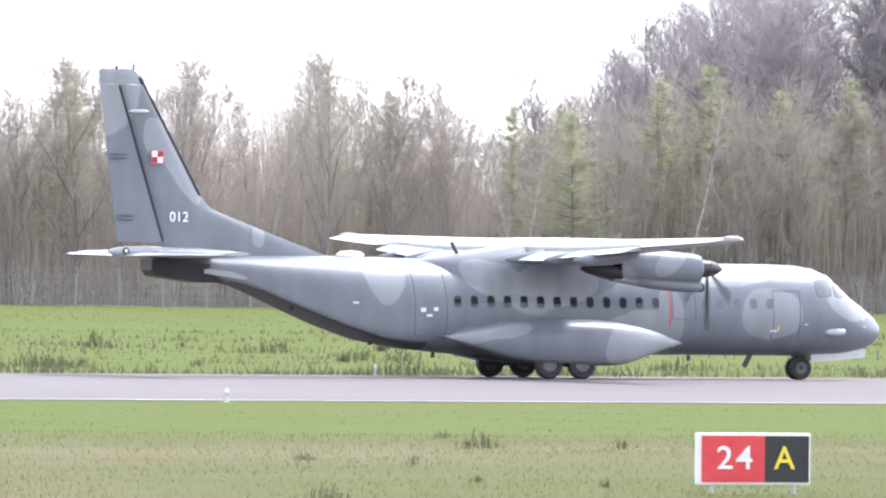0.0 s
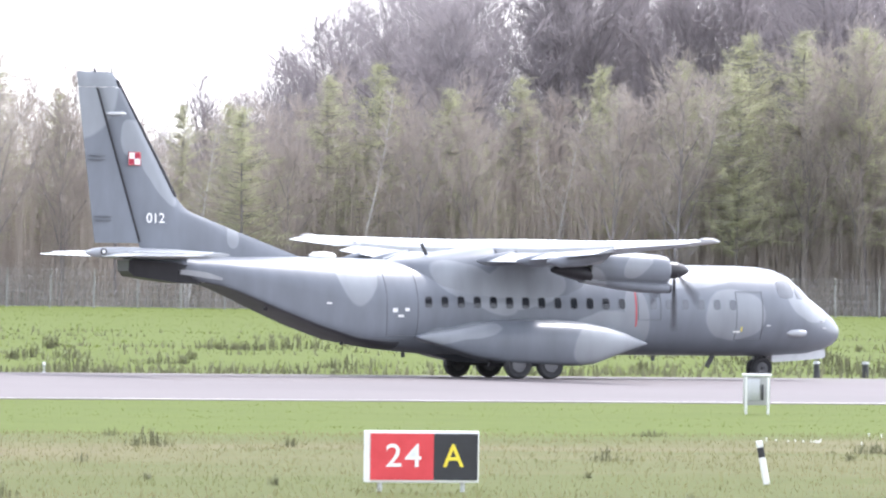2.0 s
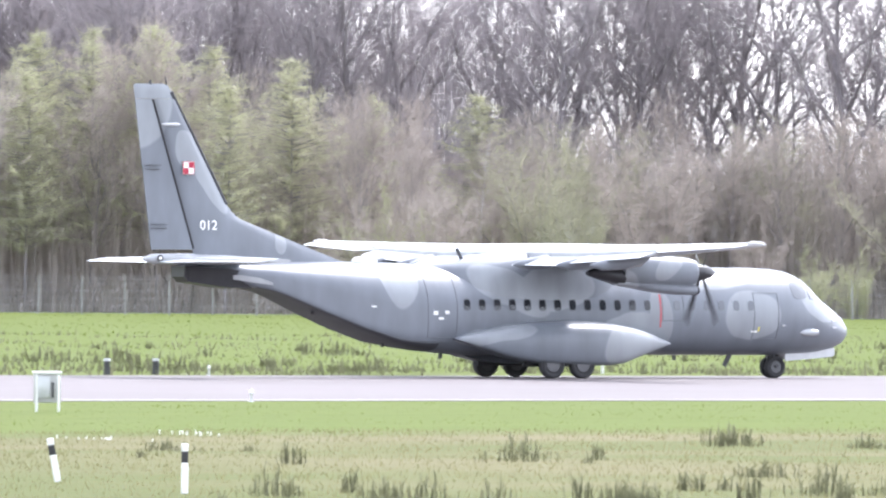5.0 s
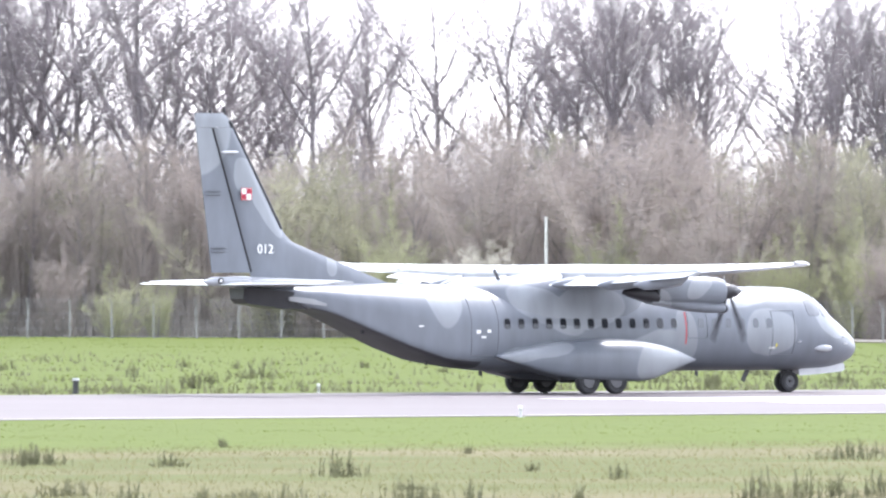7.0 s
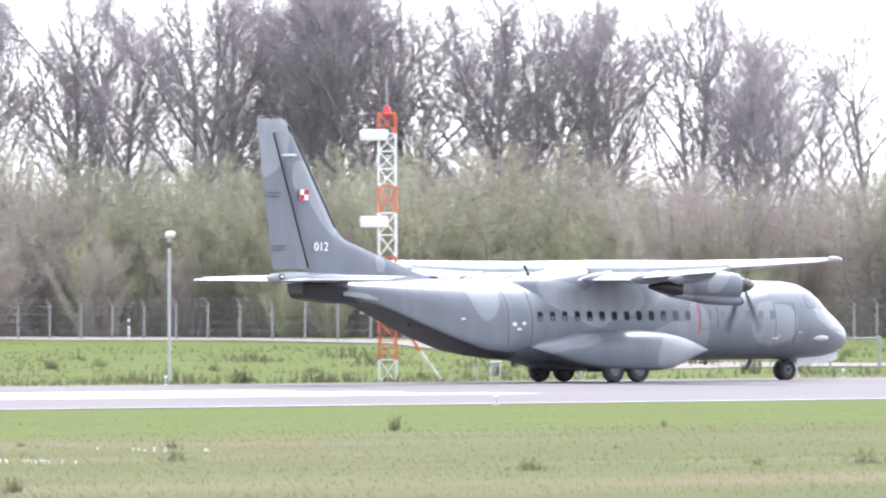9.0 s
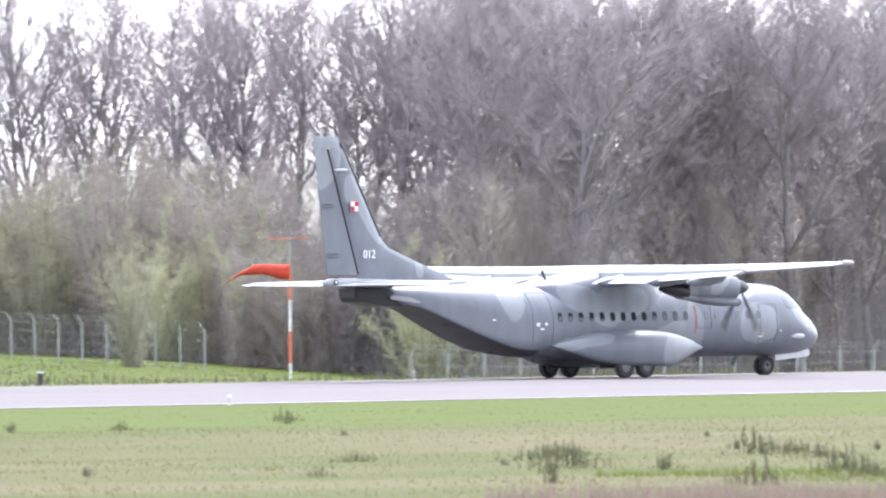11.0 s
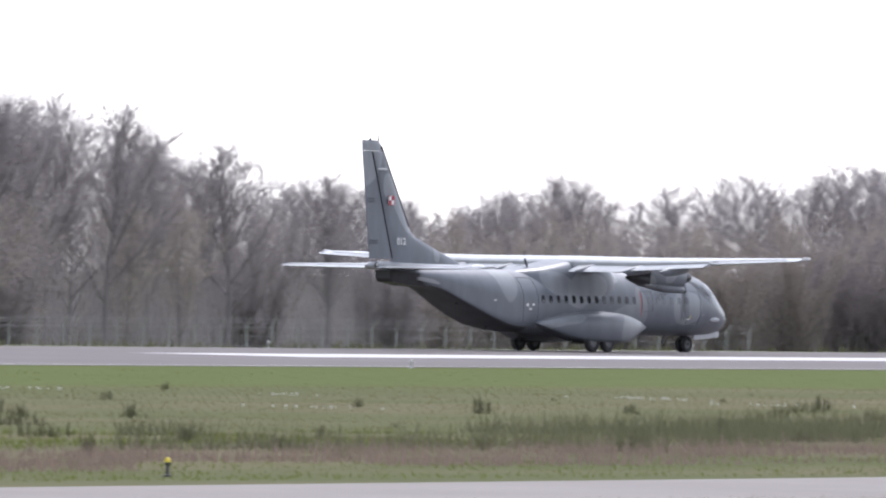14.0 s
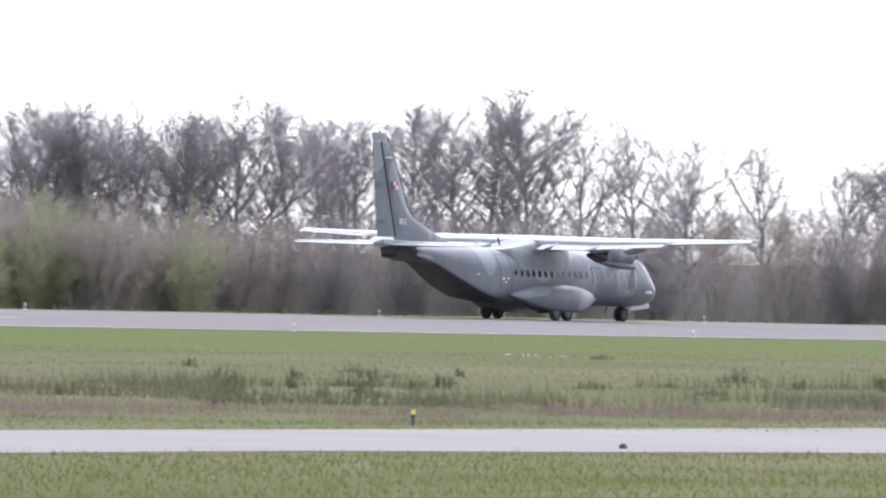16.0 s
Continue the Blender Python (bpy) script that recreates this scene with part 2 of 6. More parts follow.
def lawn_material():
    m = bpy.data.materials.new("grass_ground")
    m.use_nodes = True
    N, L = m.node_tree.nodes, m.node_tree.links
    b = N["Principled BSDF"]
    co = N.new("ShaderNodeTexCoord")
    big, mid, fine = (N.new("ShaderNodeTexNoise") for _ in range(3))
    drawn = N.new("ShaderNodeMapping")  # patches drawn out along the mower's way
    drawn.inputs["Scale"].default_value = (0.45, 1.0, 1.0)
    L.new(co.outputs["Object"], drawn.inputs["Vector"])
    for n, s in ((big, 0.09), (mid, 0.35), (fine, 5.0)):
        n.inputs["Scale"].default_value, n.inputs["Detail"].default_value = s, 5.0
        L.new(drawn.outputs[0], n.inputs["Vector"])
    # distance from the runway sets how often the grass is mown
    sep = N.new("ShaderNodeSeparateXYZ")
    L.new(co.outputs["Object"], sep.inputs[0])
    mown = N.new("ShaderNodeMapRange")
    mown.inputs["From Min"].default_value, mown.inputs["From Max"].default_value = 207.0, 216.0
    L.new(sep.outputs["Y"], mown.inputs["Value"])
    dry = N.new("ShaderNodeMix")
    dry.data_type = "RGBA"
    dry.inputs["A"].default_value, dry.inputs["B"].default_value = (0.084, 0.096, 0.03, 1), (0.138, 0.12, 0.064, 1)
    r1 = N.new("ShaderNodeMapRange")
    r1.inputs["From Min"].default_value, r1.inputs["From Max"].default_value = 0.42, 0.68
    L.new(big.outputs["Fac"], r1.inputs["Value"])
    L.new(r1.outputs["Result"], dry.inputs["Factor"])
    lush = N.new("ShaderNodeMix")
    lush.data_type = "RGBA"
    lush.inputs["A"].default_value, lush.inputs["B"].default_value = (0.07, 0.098, 0.015, 1), (0.096, 0.118, 0.025, 1)
    L.new(mid.outputs["Fac"], lush.inputs["Factor"])
    both = N.new("ShaderNodeMix")
    both.data_type = "RGBA"
    L.new(mown.outputs["Result"], both.inputs["Factor"])
    L.new(dry.outputs["Result"], both.inputs["A"])
    L.new(lush.outputs["Result"], both.inputs["B"])
    sc = N.new("ShaderNodeVectorMath")
    sc.operation = "SCALE"
    r2 = N.new("ShaderNodeMapRange")
    r2.inputs["To Min"].default_value, r2.inputs["To Max"].default_value = 0.75, 1.22
    L.new(fine.outputs["Fac"], r2.inputs["Value"])
    L.new(both.outputs["Result"], sc.inputs[0])
    L.new(r2.outputs["Result"], sc.inputs["Scale"])
    L.new(sc.outputs[0], b.inputs["Base Color"])
    b.inputs["Roughness"].default_value = 0.95
    b.inputs["Specular IOR Level"].default_value = 0.1
    return m


def steps(marks):
    """Grid lines: (start, end, step) stretches, joined."""
    out = []
    for a, b, s in marks:
        out += list(np.arange(a, b, s))
    return out


LAWN = lawn_material()
gx = steps([(-4600, -600, 800), (-600, 0, 100), (0, 60, 20), (60, 520, 5), (520, 900, 40), (900, 4700, 900)])
gy = steps([(-4600, -600, 800), (-600, 0, 100), (0, 90, 30), (90, 345, 4), (345, 720, 25), (720, 1500, 130), (1500, 4700, 800)])
gv = [(x, y, ground_height(x, y)) for y in gy for x in gx]
gw = len(gx)
gf = [(j * gw + i, j * gw + i + 1, (j + 1) * gw + i + 1, (j + 1) * gw + i) for j in range(len(gy) - 1) for i in range(gw - 1)]
tagged(raw("ground", gv, gf, LAWN, smooth=True), "green airfield grass with dry tan patches, running to the woods", "ground", kind="structure")

ASPHALT = material("runway_asphalt", (0.098, 0.083, 0.084), (0.128, 0.11, 0.111), 0.85, 0.0, 0.06, 1.2)
TAXI_ASPHALT = material("taxiway_asphalt", (0.185, 0.163, 0.153), (0.24, 0.215, 0.202), 0.85, 0.0, 0.15, 2.0)
SAND = material("pale_gravel", (0.16, 0.142, 0.122), (0.205, 0.184, 0.16), 0.95, 0.0, 0.3, 3.0)
LINE_PAINT = material("runway_white_paint", (0.42, 0.41, 0.4), (0.6, 0.59, 0.58), 0.6, 0.0, 0.4, 4.0)

WORN_PAINT = material("worn_edge_paint", (0.16, 0.15, 0.14), (0.52, 0.51, 0.47), 0.7, 0.0, 0.12, 3.0)


def strip(name, edge_a, edge_b, x0, x1, z, thick, mat, label, category):
    """A paved strip between two edge lines, with a real thickness."""
    bm = bmesh.new()
    rings = []
    n = 40
    for i in range(n + 1):
        x = x0 + (x1 - x0) * i / n
        a, b = edge_a(x), edge_b(x)
        rings.append([(x, a, z), (x, b, z), (x, b, z - thick), (x, a, z - thick)])
    add_loft(bm, rings)
    return tagged(part(name, bm, mat, smooth=False), label, category, kind="structure")


strip("runway", near_edge, far_edge, -600, 1800, 0.0, 0.3, ASPHALT, "broad pinkish-grey asphalt runway between grass verges", "runway")
strip("taxiway", taxi_near, taxi_far, -300, 420, 0.0, 0.3, TAXI_ASPHALT,
      "narrow pale grey asphalt taxiway in the grass", "taxiway")


def marking(name, x0, x1, off, wide, label, paint=None):
    """A painted bar on the runway, off metres beyond its near edge."""
    bm = bmesh.new()
    add_loft(bm, [[(x, near_edge(x) + off, 0.004), (x, near_edge(x) + off + wide, 0.004), (x, near_edge(x) + off + wide, 0.001), (x, near_edge(x) + off, 0.001)]
                  for x in np.linspace(x0, x1, 6)])
    tagged(part(name, bm, paint or LINE_PAINT, smooth=False), label, "runway marking", "runway markings", kind="structure")


for off in (20.6, 27.0, 32.4):
    marking("touchdown_bar", 198.0, 220.8, off, 3.0, "white painted touchdown bar on the grey runway")
marking("aiming_bar", 344.0, 394.0, 24.5, 9.0, "long white painted aiming bar on the grey runway")
marking("edge_line", -200.0, 900.0, 0.9, 0.6, "thin worn white painted line along the runway edge", WORN_PAINT)

# perimeter road: heading, distance of its far and near edge
ROAD = [(35.5, 690, 672), (36.6, 668, 640), (37.58, 652, 622), (38.28, 634, 590), (38.7, 596, 522), (38.98, 562, 462), (39.26, 508, 426), (39.54, 474, 436), (39.96, 467, 447), (41.0, 462, 448), (42.6, 462, 450)]


def road(name, line, z, mat, label, category):
    rings = []
    for az_, far, near in line:
        a = radians(az_)
        (xf, yf), (xn, yn) = (far * math.sin(a), far * math.cos(a)), (near * math.sin(a), near * math.cos(a))
        hf, hn = ground_height(xf, yf) + z, ground_height(xn, yn) + z
        rings.append([(xf, yf, hf), (xn, yn, hn), (xn, yn, hn - 0.3), (xf, yf, hf - 0.3)])
    bm = bmesh.new()
    add_loft(bm, rings)
    return tagged(part(name, bm, mat, smooth=False), label, category, kind="structure")


road("perimeter_road", ROAD, 0.06, SAND, "pale gravel perimeter road winding through the grass", "road")

# ---- the transport aircraft: x forwards, y to port, z up, origin on the ground between the main wheels ----
aircraft = thing("aircraft", pose(145.68, 300.03, 0, 0, 0, -0.5), "two-tone grey twin-propeller military transport aircraft rolling on the runway", "aircraft")

# station x, belly z, roof z, half width, squareness of the lower half
STATIONS = [
    (11.36, 1.38, 1.46, 0.04, 2.0), (11.30, 1.2, 1.66, 0.25, 2.0), (11.1, 1.03, 1.88, 0.47, 2.0), (10.76, 0.88, 2.12, 0.7, 2.0), (10.2, 0.76, 2.5, 0.95, 2.0),
    (9.8, 0.73, 2.85, 1.08, 2.1), (9.5, 0.72, 3.09, 1.16, 2.1), (9.1, 0.71, 3.25, 1.24, 2.2), (8.6, 0.70, 3.33, 1.31, 2.2), (7.8, 0.70, 3.36, 1.37, 2.3),
    (5.0, 0.70, 3.36, 1.38, 2.3), (1.0, 0.69, 3.38, 1.38, 2.3), (-2.4, 0.68, 3.40, 1.38, 2.4), (-3.5, 0.78, 3.42, 1.38, 3.0), (-4.2, 0.89, 3.43, 1.37, 5.0), (-5.1, 1.06, 3.45, 1.35, 9.0),
    (-6.35, 1.48, 3.47, 1.25, 14.0), (-7.5, 1.93, 3.47, 1.1, 14.0), (-9.0, 2.55, 3.46, 0.86, 14.0), (-9.9, 2.72, 3.45, 0.7, 8.0), (-10.5, 3.0, 3.44, 0.55, 3.0), (-11.9, 3.2, 3.43, 0.32, 2.6),
]


def station(x):
    s = STATIONS
    if x >= s[0][0]:
        return s[0][1:]
    for a, b in zip(s, s[1:]):
        if a[0] >= x >= b[0]:
            k = (a[0] - x) / (a[0] - b[0])
            return tuple(p + (q - p) * k for p, q in zip(a[1:], b[1:]))
    return s[-1][1:]


def skin(x, ang, off=0.0):
    """A point of the fuselage skin: ang in degrees from the roof, positive to starboard (-y)."""
    zb, zt, hw, n = station(x)
    zc = zb + 0.47 * (zt - zb)
    a = radians(ang)
    s, c = math.sin(a), math.cos(a)
    if c >= 0:
        y, z = hw * s, zc + (zt - zc) * c
    else:
        y = hw * math.copysign(abs(s) ** (2 / n), s)
        z = zc - (zc - zb) * abs(c) ** (2 / n)
    d = Vector((0, y, z - zc)).normalized() * off
    return Vector((x, -y - d.y, z + d.z))


def angle_of(x, z):
    zb, zt, hw, n = station(x)
    zc = zb + 0.47 * (zt - zb)
    if z >= zc:
        return math.degrees(math.acos(min(1, (z - zc) / (zt - zc))))
    k = min(1.0, (zc - z) / (zc - zb))
    return 180 - math.degrees(math.acos(k ** (n / 2)))


def build_fuselage():
    bm = bmesh.new()
    xs = [s[0] for s in STATIONS]
    fine = []
    for a, b in zip(xs, xs[1:]):
        k = max(1, int((a - b) / 0.35))
        fine += [a + (b - a) * i / k for i in range(k)]
    fine.append(xs[-1])
    add_loft(bm, [[skin(x, 360 * i / 56) for i in range(56)] for x in fine])
    body = part("fuselage", bm, CAMO, aircraft, "two-tone grey camouflaged fuselage with an upswept tail")
    body.data.set_sharp_from_angle(angle=radians(26))
    return body


def skin_patch(name, x0, x1, z0, z1, side, mat, off=0.012, label="", round_off=0.35, parent=None, nx=6, na=6):
    """A panel lying on the fuselage skin, with rounded corners and a thickness."""
    bm = bmesh.new()
    cx, cz, hx, hz = (x0 + x1) / 2, (z0 + z1) / 2, (x1 - x0) / 2, (z1 - z0) / 2
    rows_out = []
    for j in range(na + 1):
        v = -1 + 2 * j / na
        row = []
        for i in range(nx + 1):
            u = -1 + 2 * i / nx
            # squircle: pull the corners in
            k = 1 - round_off * (abs(u) * abs(v)) ** 2 * 0.55
            x, z = cx + u * k * hx, cz + v * k * hz
            p = skin(x, side * angle_of(x, z), off)
            row.append(bm.verts.new(p))
        rows_out.append(row)
    for a, b in zip(rows_out, rows_out[1:]):
        for i in range(nx):
            bm.faces.new((a[i], a[i + 1], b[i + 1], b[i]))
    bmesh.ops.recalc_face_normals(bm, faces=bm.faces)
    r = bmesh.ops.extrude_face_region(bm, geom=bm.faces[:])
    for v in [g for g in r["geom"] if isinstance(g, bmesh.types.BMVert)]:
        zb, zt, hw, n = station(v.co.x)
        zc = zb + 0.47 * (zt - zb)
        v.co += Vector((0, -v.co.y, zc - v.co.z)).normalized() * (off + 0.02)
    bmesh.ops.recalc_face_normals(bm, faces=bm.faces)
    return part(name, bm, mat, parent or aircraft, label)


def outline(name, x0, x1, z0, z1, side, mat, wide=0.02, label=""):
    """The four joint lines of a door or hatch on the skin."""
    bm = bmesh.new()
    pts = []
    for k in range(40):
        u = k / 10
        if u < 1:
            p = (x0 + (x1 - x0) * u, z1)
        elif u < 2:
            p = (x1, z1 + (z0 - z1) * (u - 1))
        elif u < 3:
            p = (x1 + (x0 - x1) * (u - 2), z0)
        else:
            p = (x0, z0 + (z1 - z0) * (u - 3))
        pts.append(p)
    for (xa, za), (xb, zb_) in zip(pts, pts[1:] + pts[:1]):
        a, b = skin(xa, side * angle_of(xa, za), 0.004), skin(xb, side * angle_of(xb, zb_), 0.004)
        add_tube(bm, a, b, wide / 2, n=5)
    return part(name, bm, mat, aircraft, label)


CRIMSON = material("dark_crimson_paint", (0.3, 0.015, 0.04), (0.4, 0.03, 0.06), 0.55)
RAMP_GREY = material("dark_ramp_grey", (0.05, 0.053, 0.06), (0.085, 0.088, 0.096), 0.6, 0.0, 1.2, 9.0)
SEAM = material("panel_joint", (0.1, 0.108, 0.12), (0.13, 0.138, 0.15), 0.7)
build_fuselage()
WINDOW_X = [-2.86 + 0.527 * k for k in range(20)]
for side in (1, -1):
    for k, x in enumerate(WINDOW_X):
        if k in (13,):
            continue
        w = skin_patch("cabin_window", x - 0.13, x + 0.13, 2.03, 2.39, side, SEAM if k < 12 else CAMO, 0.006, "rounded cabin window with a dark pane", 0.3)
        skin_patch("pane", x - 0.105, x + 0.105, 2.06, 2.36, side, GLASS if k < 13 else SCREEN, 0.012, "", 0.3, w, 4, 4)
    skin_patch("windscreen_side", 8.75, 9.35, 2.42, 2.95, side, SCREEN, 0.008, "tinted cockpit side window", 0.3)
    skin_patch("windscreen_quarter", 9.42, 9.82, 2.4, 2.78, side, SCREEN, 0.008, "tinted cockpit quarter window", 0.3)
    outline("passenger_door_joint", 7.28, 8.16, 1.2, 2.6, side, SEAM)
    outline("cargo_side_door_joint", -4.2, -3.2, 1.22, 3.1, side, SEAM)
    outline("emergency_hatch_joint", 4.0, 4.75, 1.75, 2.6, side, SEAM)
    skin_patch("red_danger_stripe", 3.91, 3.96, 1.55, 2.55, side, DARK_RED, 0.006, "red stripe warning of the propeller plane", 0.0)
    skin_patch("rescue_placard", -4.02, -3.86, 1.9, 2.02, side, WHITE, 0.006, "small white stencilled placard", 0.0)
    skin_patch("rescue_placard", -3.62, -3.48, 1.93, 2.03, side, WHITE, 0.006, "small white stencilled placard", 0.0)
    skin_patch("rescue_placard", -3.84, -3.66, 1.76, 1.83, side, WHITE, 0.006, "small white stencilled placard", 0.0)
    skin_patch("door_handle_marking", 7.44, 7.48, 1.44, 1.56, side, YELLOW, 0.006, "small yellow door handle marking", 0.0)
    skin_patch("door_handle_marking", 7.2, 7.42, 1.4, 1.45, side, WHITE, 0.006, "small white door marking", 0.0)
    skin_patch("tail_placard", -6.1, -5.94, 2.12, 2.17, side, WHITE, 0.006, "small white stencilled placard", 0.0)
for a0, a1 in ((-26, -1.5), (1.5, 26)):
    bm = bmesh.new()
    rws = []
    for x in np.linspace(9.4, 9.98, 5):
        rws.append([bm.verts.new(skin(x, a0 + (a1 - a0) * i / 5, 0.01)) for i in range(6)])
    for p, q in zip(rws, rws[1:]):
        for i in range(5):
            bm.faces.new((p[i], p[i + 1], q[i + 1], q[i]))
    part("windscreen_front", bm, SCREEN, aircraft, "tinted front windscreen pane")
# ramp joint and tail box
for side in (1, -1):
    bm = bmesh.new()
    for xa, xb in zip(np.linspace(-3.6, -8.8, 14), np.linspace(-4.0, -9.2, 14)):
        add_tube(bm, skin(xa, side * 128, 0.0), skin(xb, side * 128, 0.0), 0.02, n=5)
    part("ramp_joint", bm, SEAM, aircraft)
# ramp panel on the tail's underside, much darker than the skin around it
bm = bmesh.new()
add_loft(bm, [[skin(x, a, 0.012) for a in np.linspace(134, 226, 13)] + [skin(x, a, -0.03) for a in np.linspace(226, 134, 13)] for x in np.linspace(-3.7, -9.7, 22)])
part("cargo_ramp", bm, RAMP_GREY, aircraft, "dark grey cargo ramp under the upswept tail")
# tail box, black all over against the grey skin
bm = bmesh.new()
add_loft(bm, [[(x, y * w, z) for y, z in ((-1, zt), (1, zt), (0.9, zb), (-0.9, zb))] for x, w, zt, zb in
              ((-9.8, 0.62, 3.1, 2.66), (-10.6, 0.6, 3.25, 2.68), (-11.85, 0.46, 3.32, 2.84), (-12.02, 0.42, 3.32, 3.0))])
part("tail_box", bm, BLACK, aircraft, "black box under the tail", False)
for side in (1, -1):
    bm = bmesh.new()
    add_loft(bm, [[(x, side * (y0 + dy), z + dz) for dy, dz in ((0, -h), (0.05, -h), (0.07, h), (0, h))] for x, y0, z, h in
                  ((-9.25, 0.8, 2.8, 0.04), (-9.7, 0.74, 2.9, 0.085), (-10.3, 0.64, 2.98, 0.08), (-10.5, 0.6, 2.99, 0.06))])
    part("tail_strake", bm, WING_PAINT, aircraft, "pale strake under the tail", False)


def airfoil(chord, thick, camber=0.03, n=14):
    """(x from the nose backwards, z) round the section."""
    up, lo = [], []
    for i in range(n + 1):
        t = 0.5 * (1 - math.cos(math.pi * i / n))
        yt = 5 * thick * (0.2969 * math.sqrt(t) - 0.126 * t - 0.3516 * t * t + 0.2843 * t ** 3 - 0.1015 * t ** 4)
        yc = camber * (1 - (2 * t - 0.8) ** 2 / 1.44)
        up.append((t * chord, (yc + yt) * chord))
        lo.append((t * chord, (yc - yt) * chord))
    return up + lo[-2:0:-1]


def wing_ring(y, le, chord, z, thick, inc, cut=1.0, camber=0.03):
    ring = []
    for u, w in airfoil(chord, thick, camber):
        a = radians(inc)
        u = min(u, chord * cut)
        ring.append((le - u * math.cos(a) + w * math.sin(a) * 0, y, z + w - u * math.sin(a)))
    return ring


def wing_at(y):
    """Leading edge, chord, height, thickness at a span station."""
    s = abs(y)
    if s < 4.4:
        le, te = 1.78, -1.3
    else:
        k = (s - 4.4) / (12.9 - 4.4)
        le, te = 1.78 - 1.2 * k, -1.3 + 0.8 * k
    return le, le - te, 3.76 + (0.0 if s < 4.4 else 0.28 * (s - 4.4) / 8.5), 0.17 - 0.05 * s / 12.9


bm = bmesh.new()
spans = [-12.9, -12.8, -12.0, -10.5, -9.0, -8.2, -6.5, -4.4, -1.5, 0, 1.5, 4.4, 6.5, 8.2, 9.0, 10.5, 12.0, 12.8, 12.9]
rings = []
for y in spans:
    le, ch, z, th = wing_at(y)
    if abs(y) > 12.85:
        le, ch, th = le - 0.12, ch * 0.86, th * 0.35
    rings.append(wing_ring(y, le, ch, z, th, 3.0, 0.74 if abs(y) < 8.4 else 1.0))
add_loft(bm, rings)
part("wing", bm, WING_PAINT, aircraft, "long straight pale grey high wing")
for side in (1, -1):
    for name, y0, y1, drop in (("inner_flap", 1.55, 4.35, 13.0), ("outer_flap", 4.42, 8.35, 11.0)):
        bm = bmesh.new()
        rr = []
        for y in np.linspace(y0, y1, 4):
            le, ch, z, th = wing_at(y)
            a = radians(3.0)
            hx, hz = le - 0.75 * ch * math.cos(a), z - 0.75 * ch * math.sin(a) + 0.02
            rr.append([(hx + 0.06 - u * math.cos(radians(drop)), side * y, hz - 0.03 + w - u * math.sin(radians(drop))) for u, w in airfoil(0.33 * ch, 0.14, 0.01, 8)])
        add_loft(bm, rr)
        part(name, bm, WING_PAINT, aircraft, "slightly lowered pale grey flap")
    for y in (2.2, 4.75, 6.7):
        le, ch, z, th = wing_at(y)
        bm = bmesh.new()
        add_loft(bm, [[(x, side * y + r * math.cos(2 * math.pi * i / 12), zz + r * 1.25 * math.sin(2 * math.pi * i / 12)) for i in range(12)]
                      for x, r, zz in ((0.35, 0.04, 3.72), (0.0, 0.15, 3.58), (-0.7, 0.17, 3.5), (-1.35, 0.13, 3.42), (-1.75, 0.03, 3.42))])
        part("flap_fairing", bm, CAMO, aircraft, "grey canoe-shaped flap track fairing")
    bm = bmesh.new()
    for y0, y1 in ((8.42, 12.2),):
        le0, ch0, z0, _ = wing_at(y0)
        le1, ch1, z1, _ = wing_at(y1)
        add_tube(bm, (le0 - ch0 * 0.76, side * y0, z0 + 0.035), (le1 - ch1 * 0.76, side * y1, z1 + 0.03), 0.012, n=5)
    part("aileron_joint", bm, SEAM, aircraft)
    bm = bmesh.new()
    add_lathe(bm, [(0.9, 0.01), (0.75, 0.05), (0.5, 0.06), (0.3, 0.02)], n=10, at=(-0.42, side * 12.88, 4.1))
    part("wingtip_light", bm, PALE, aircraft, "small wingtip navigation light")
# fairing between wing and fuselage
bm = bmesh.new()
rr = []
for x, w, top in ((3.1, 0.5, 3.36), (2.7, 0.95, 3.5), (2.2, 1.2, 3.68), (1.7, 1.3, 3.86), (0.8, 1.33, 3.95), (-0.6, 1.33, 3.85), (-1.5, 1.3, 3.7), (-2.4, 1.2, 3.56), (-3.1, 0.9, 3.46), (-3.7, 0.5, 3.4)):
    ring = []
    for i in range(21):
        c, sn = math.cos(math.pi * i / 20), math.sin(math.pi * i / 20)
        ring.append((x, w * math.copysign(abs(c) ** 0.5, c), 2.1 + (top - 2.1) * sn ** 0.5))
    rr.append(ring)
add_loft(bm, rr)
part("wing_fairing", bm, CAMO, aircraft, "grey fairing between wing and fuselage roof")
# roof fittings
bm = bmesh.new()
add_lathe(bm, [(-5.2, 0.02), (-5.3, 0.09), (-5.6, 0.13), (-5.95, 0.11), (-6.1, 0.02)], n=12, at=(0, 0, 3.5))
part("roof_dome", bm, WHITE, aircraft, "small white dome on the roof")
bm = bmesh.new()
add_box(bm, (-2.35, 0.0, 3.72), (0.1, 0.05, 0.42), Matrix.Rotation(radians(-28), 4, "Y"), 0.01)
part("roof_aerial", bm, DARK_METAL, aircraft, "dark slanted blade aerial", False)

# fin, dorsal fillet and rudder
FIN = [(3.4, -6.2), (3.49, -6.45), (3.83, -7.42), (4.27, -8.66), (4.7, -9.85), (4.79, -10.03), (4.92, -10.18), (5.12, -10.35), (6.2, -10.96), (7.22, -11.54), (8.5, -12.28)]


def hinge(z):
    return -11.55 + (z - 3.84) * (-12.95 + 11.55) / (8.3 - 3.84)


def trailing(z):
    return -12.93 + (z - 3.78) * (-13.57 + 12.93) / (8.71 - 3.78)


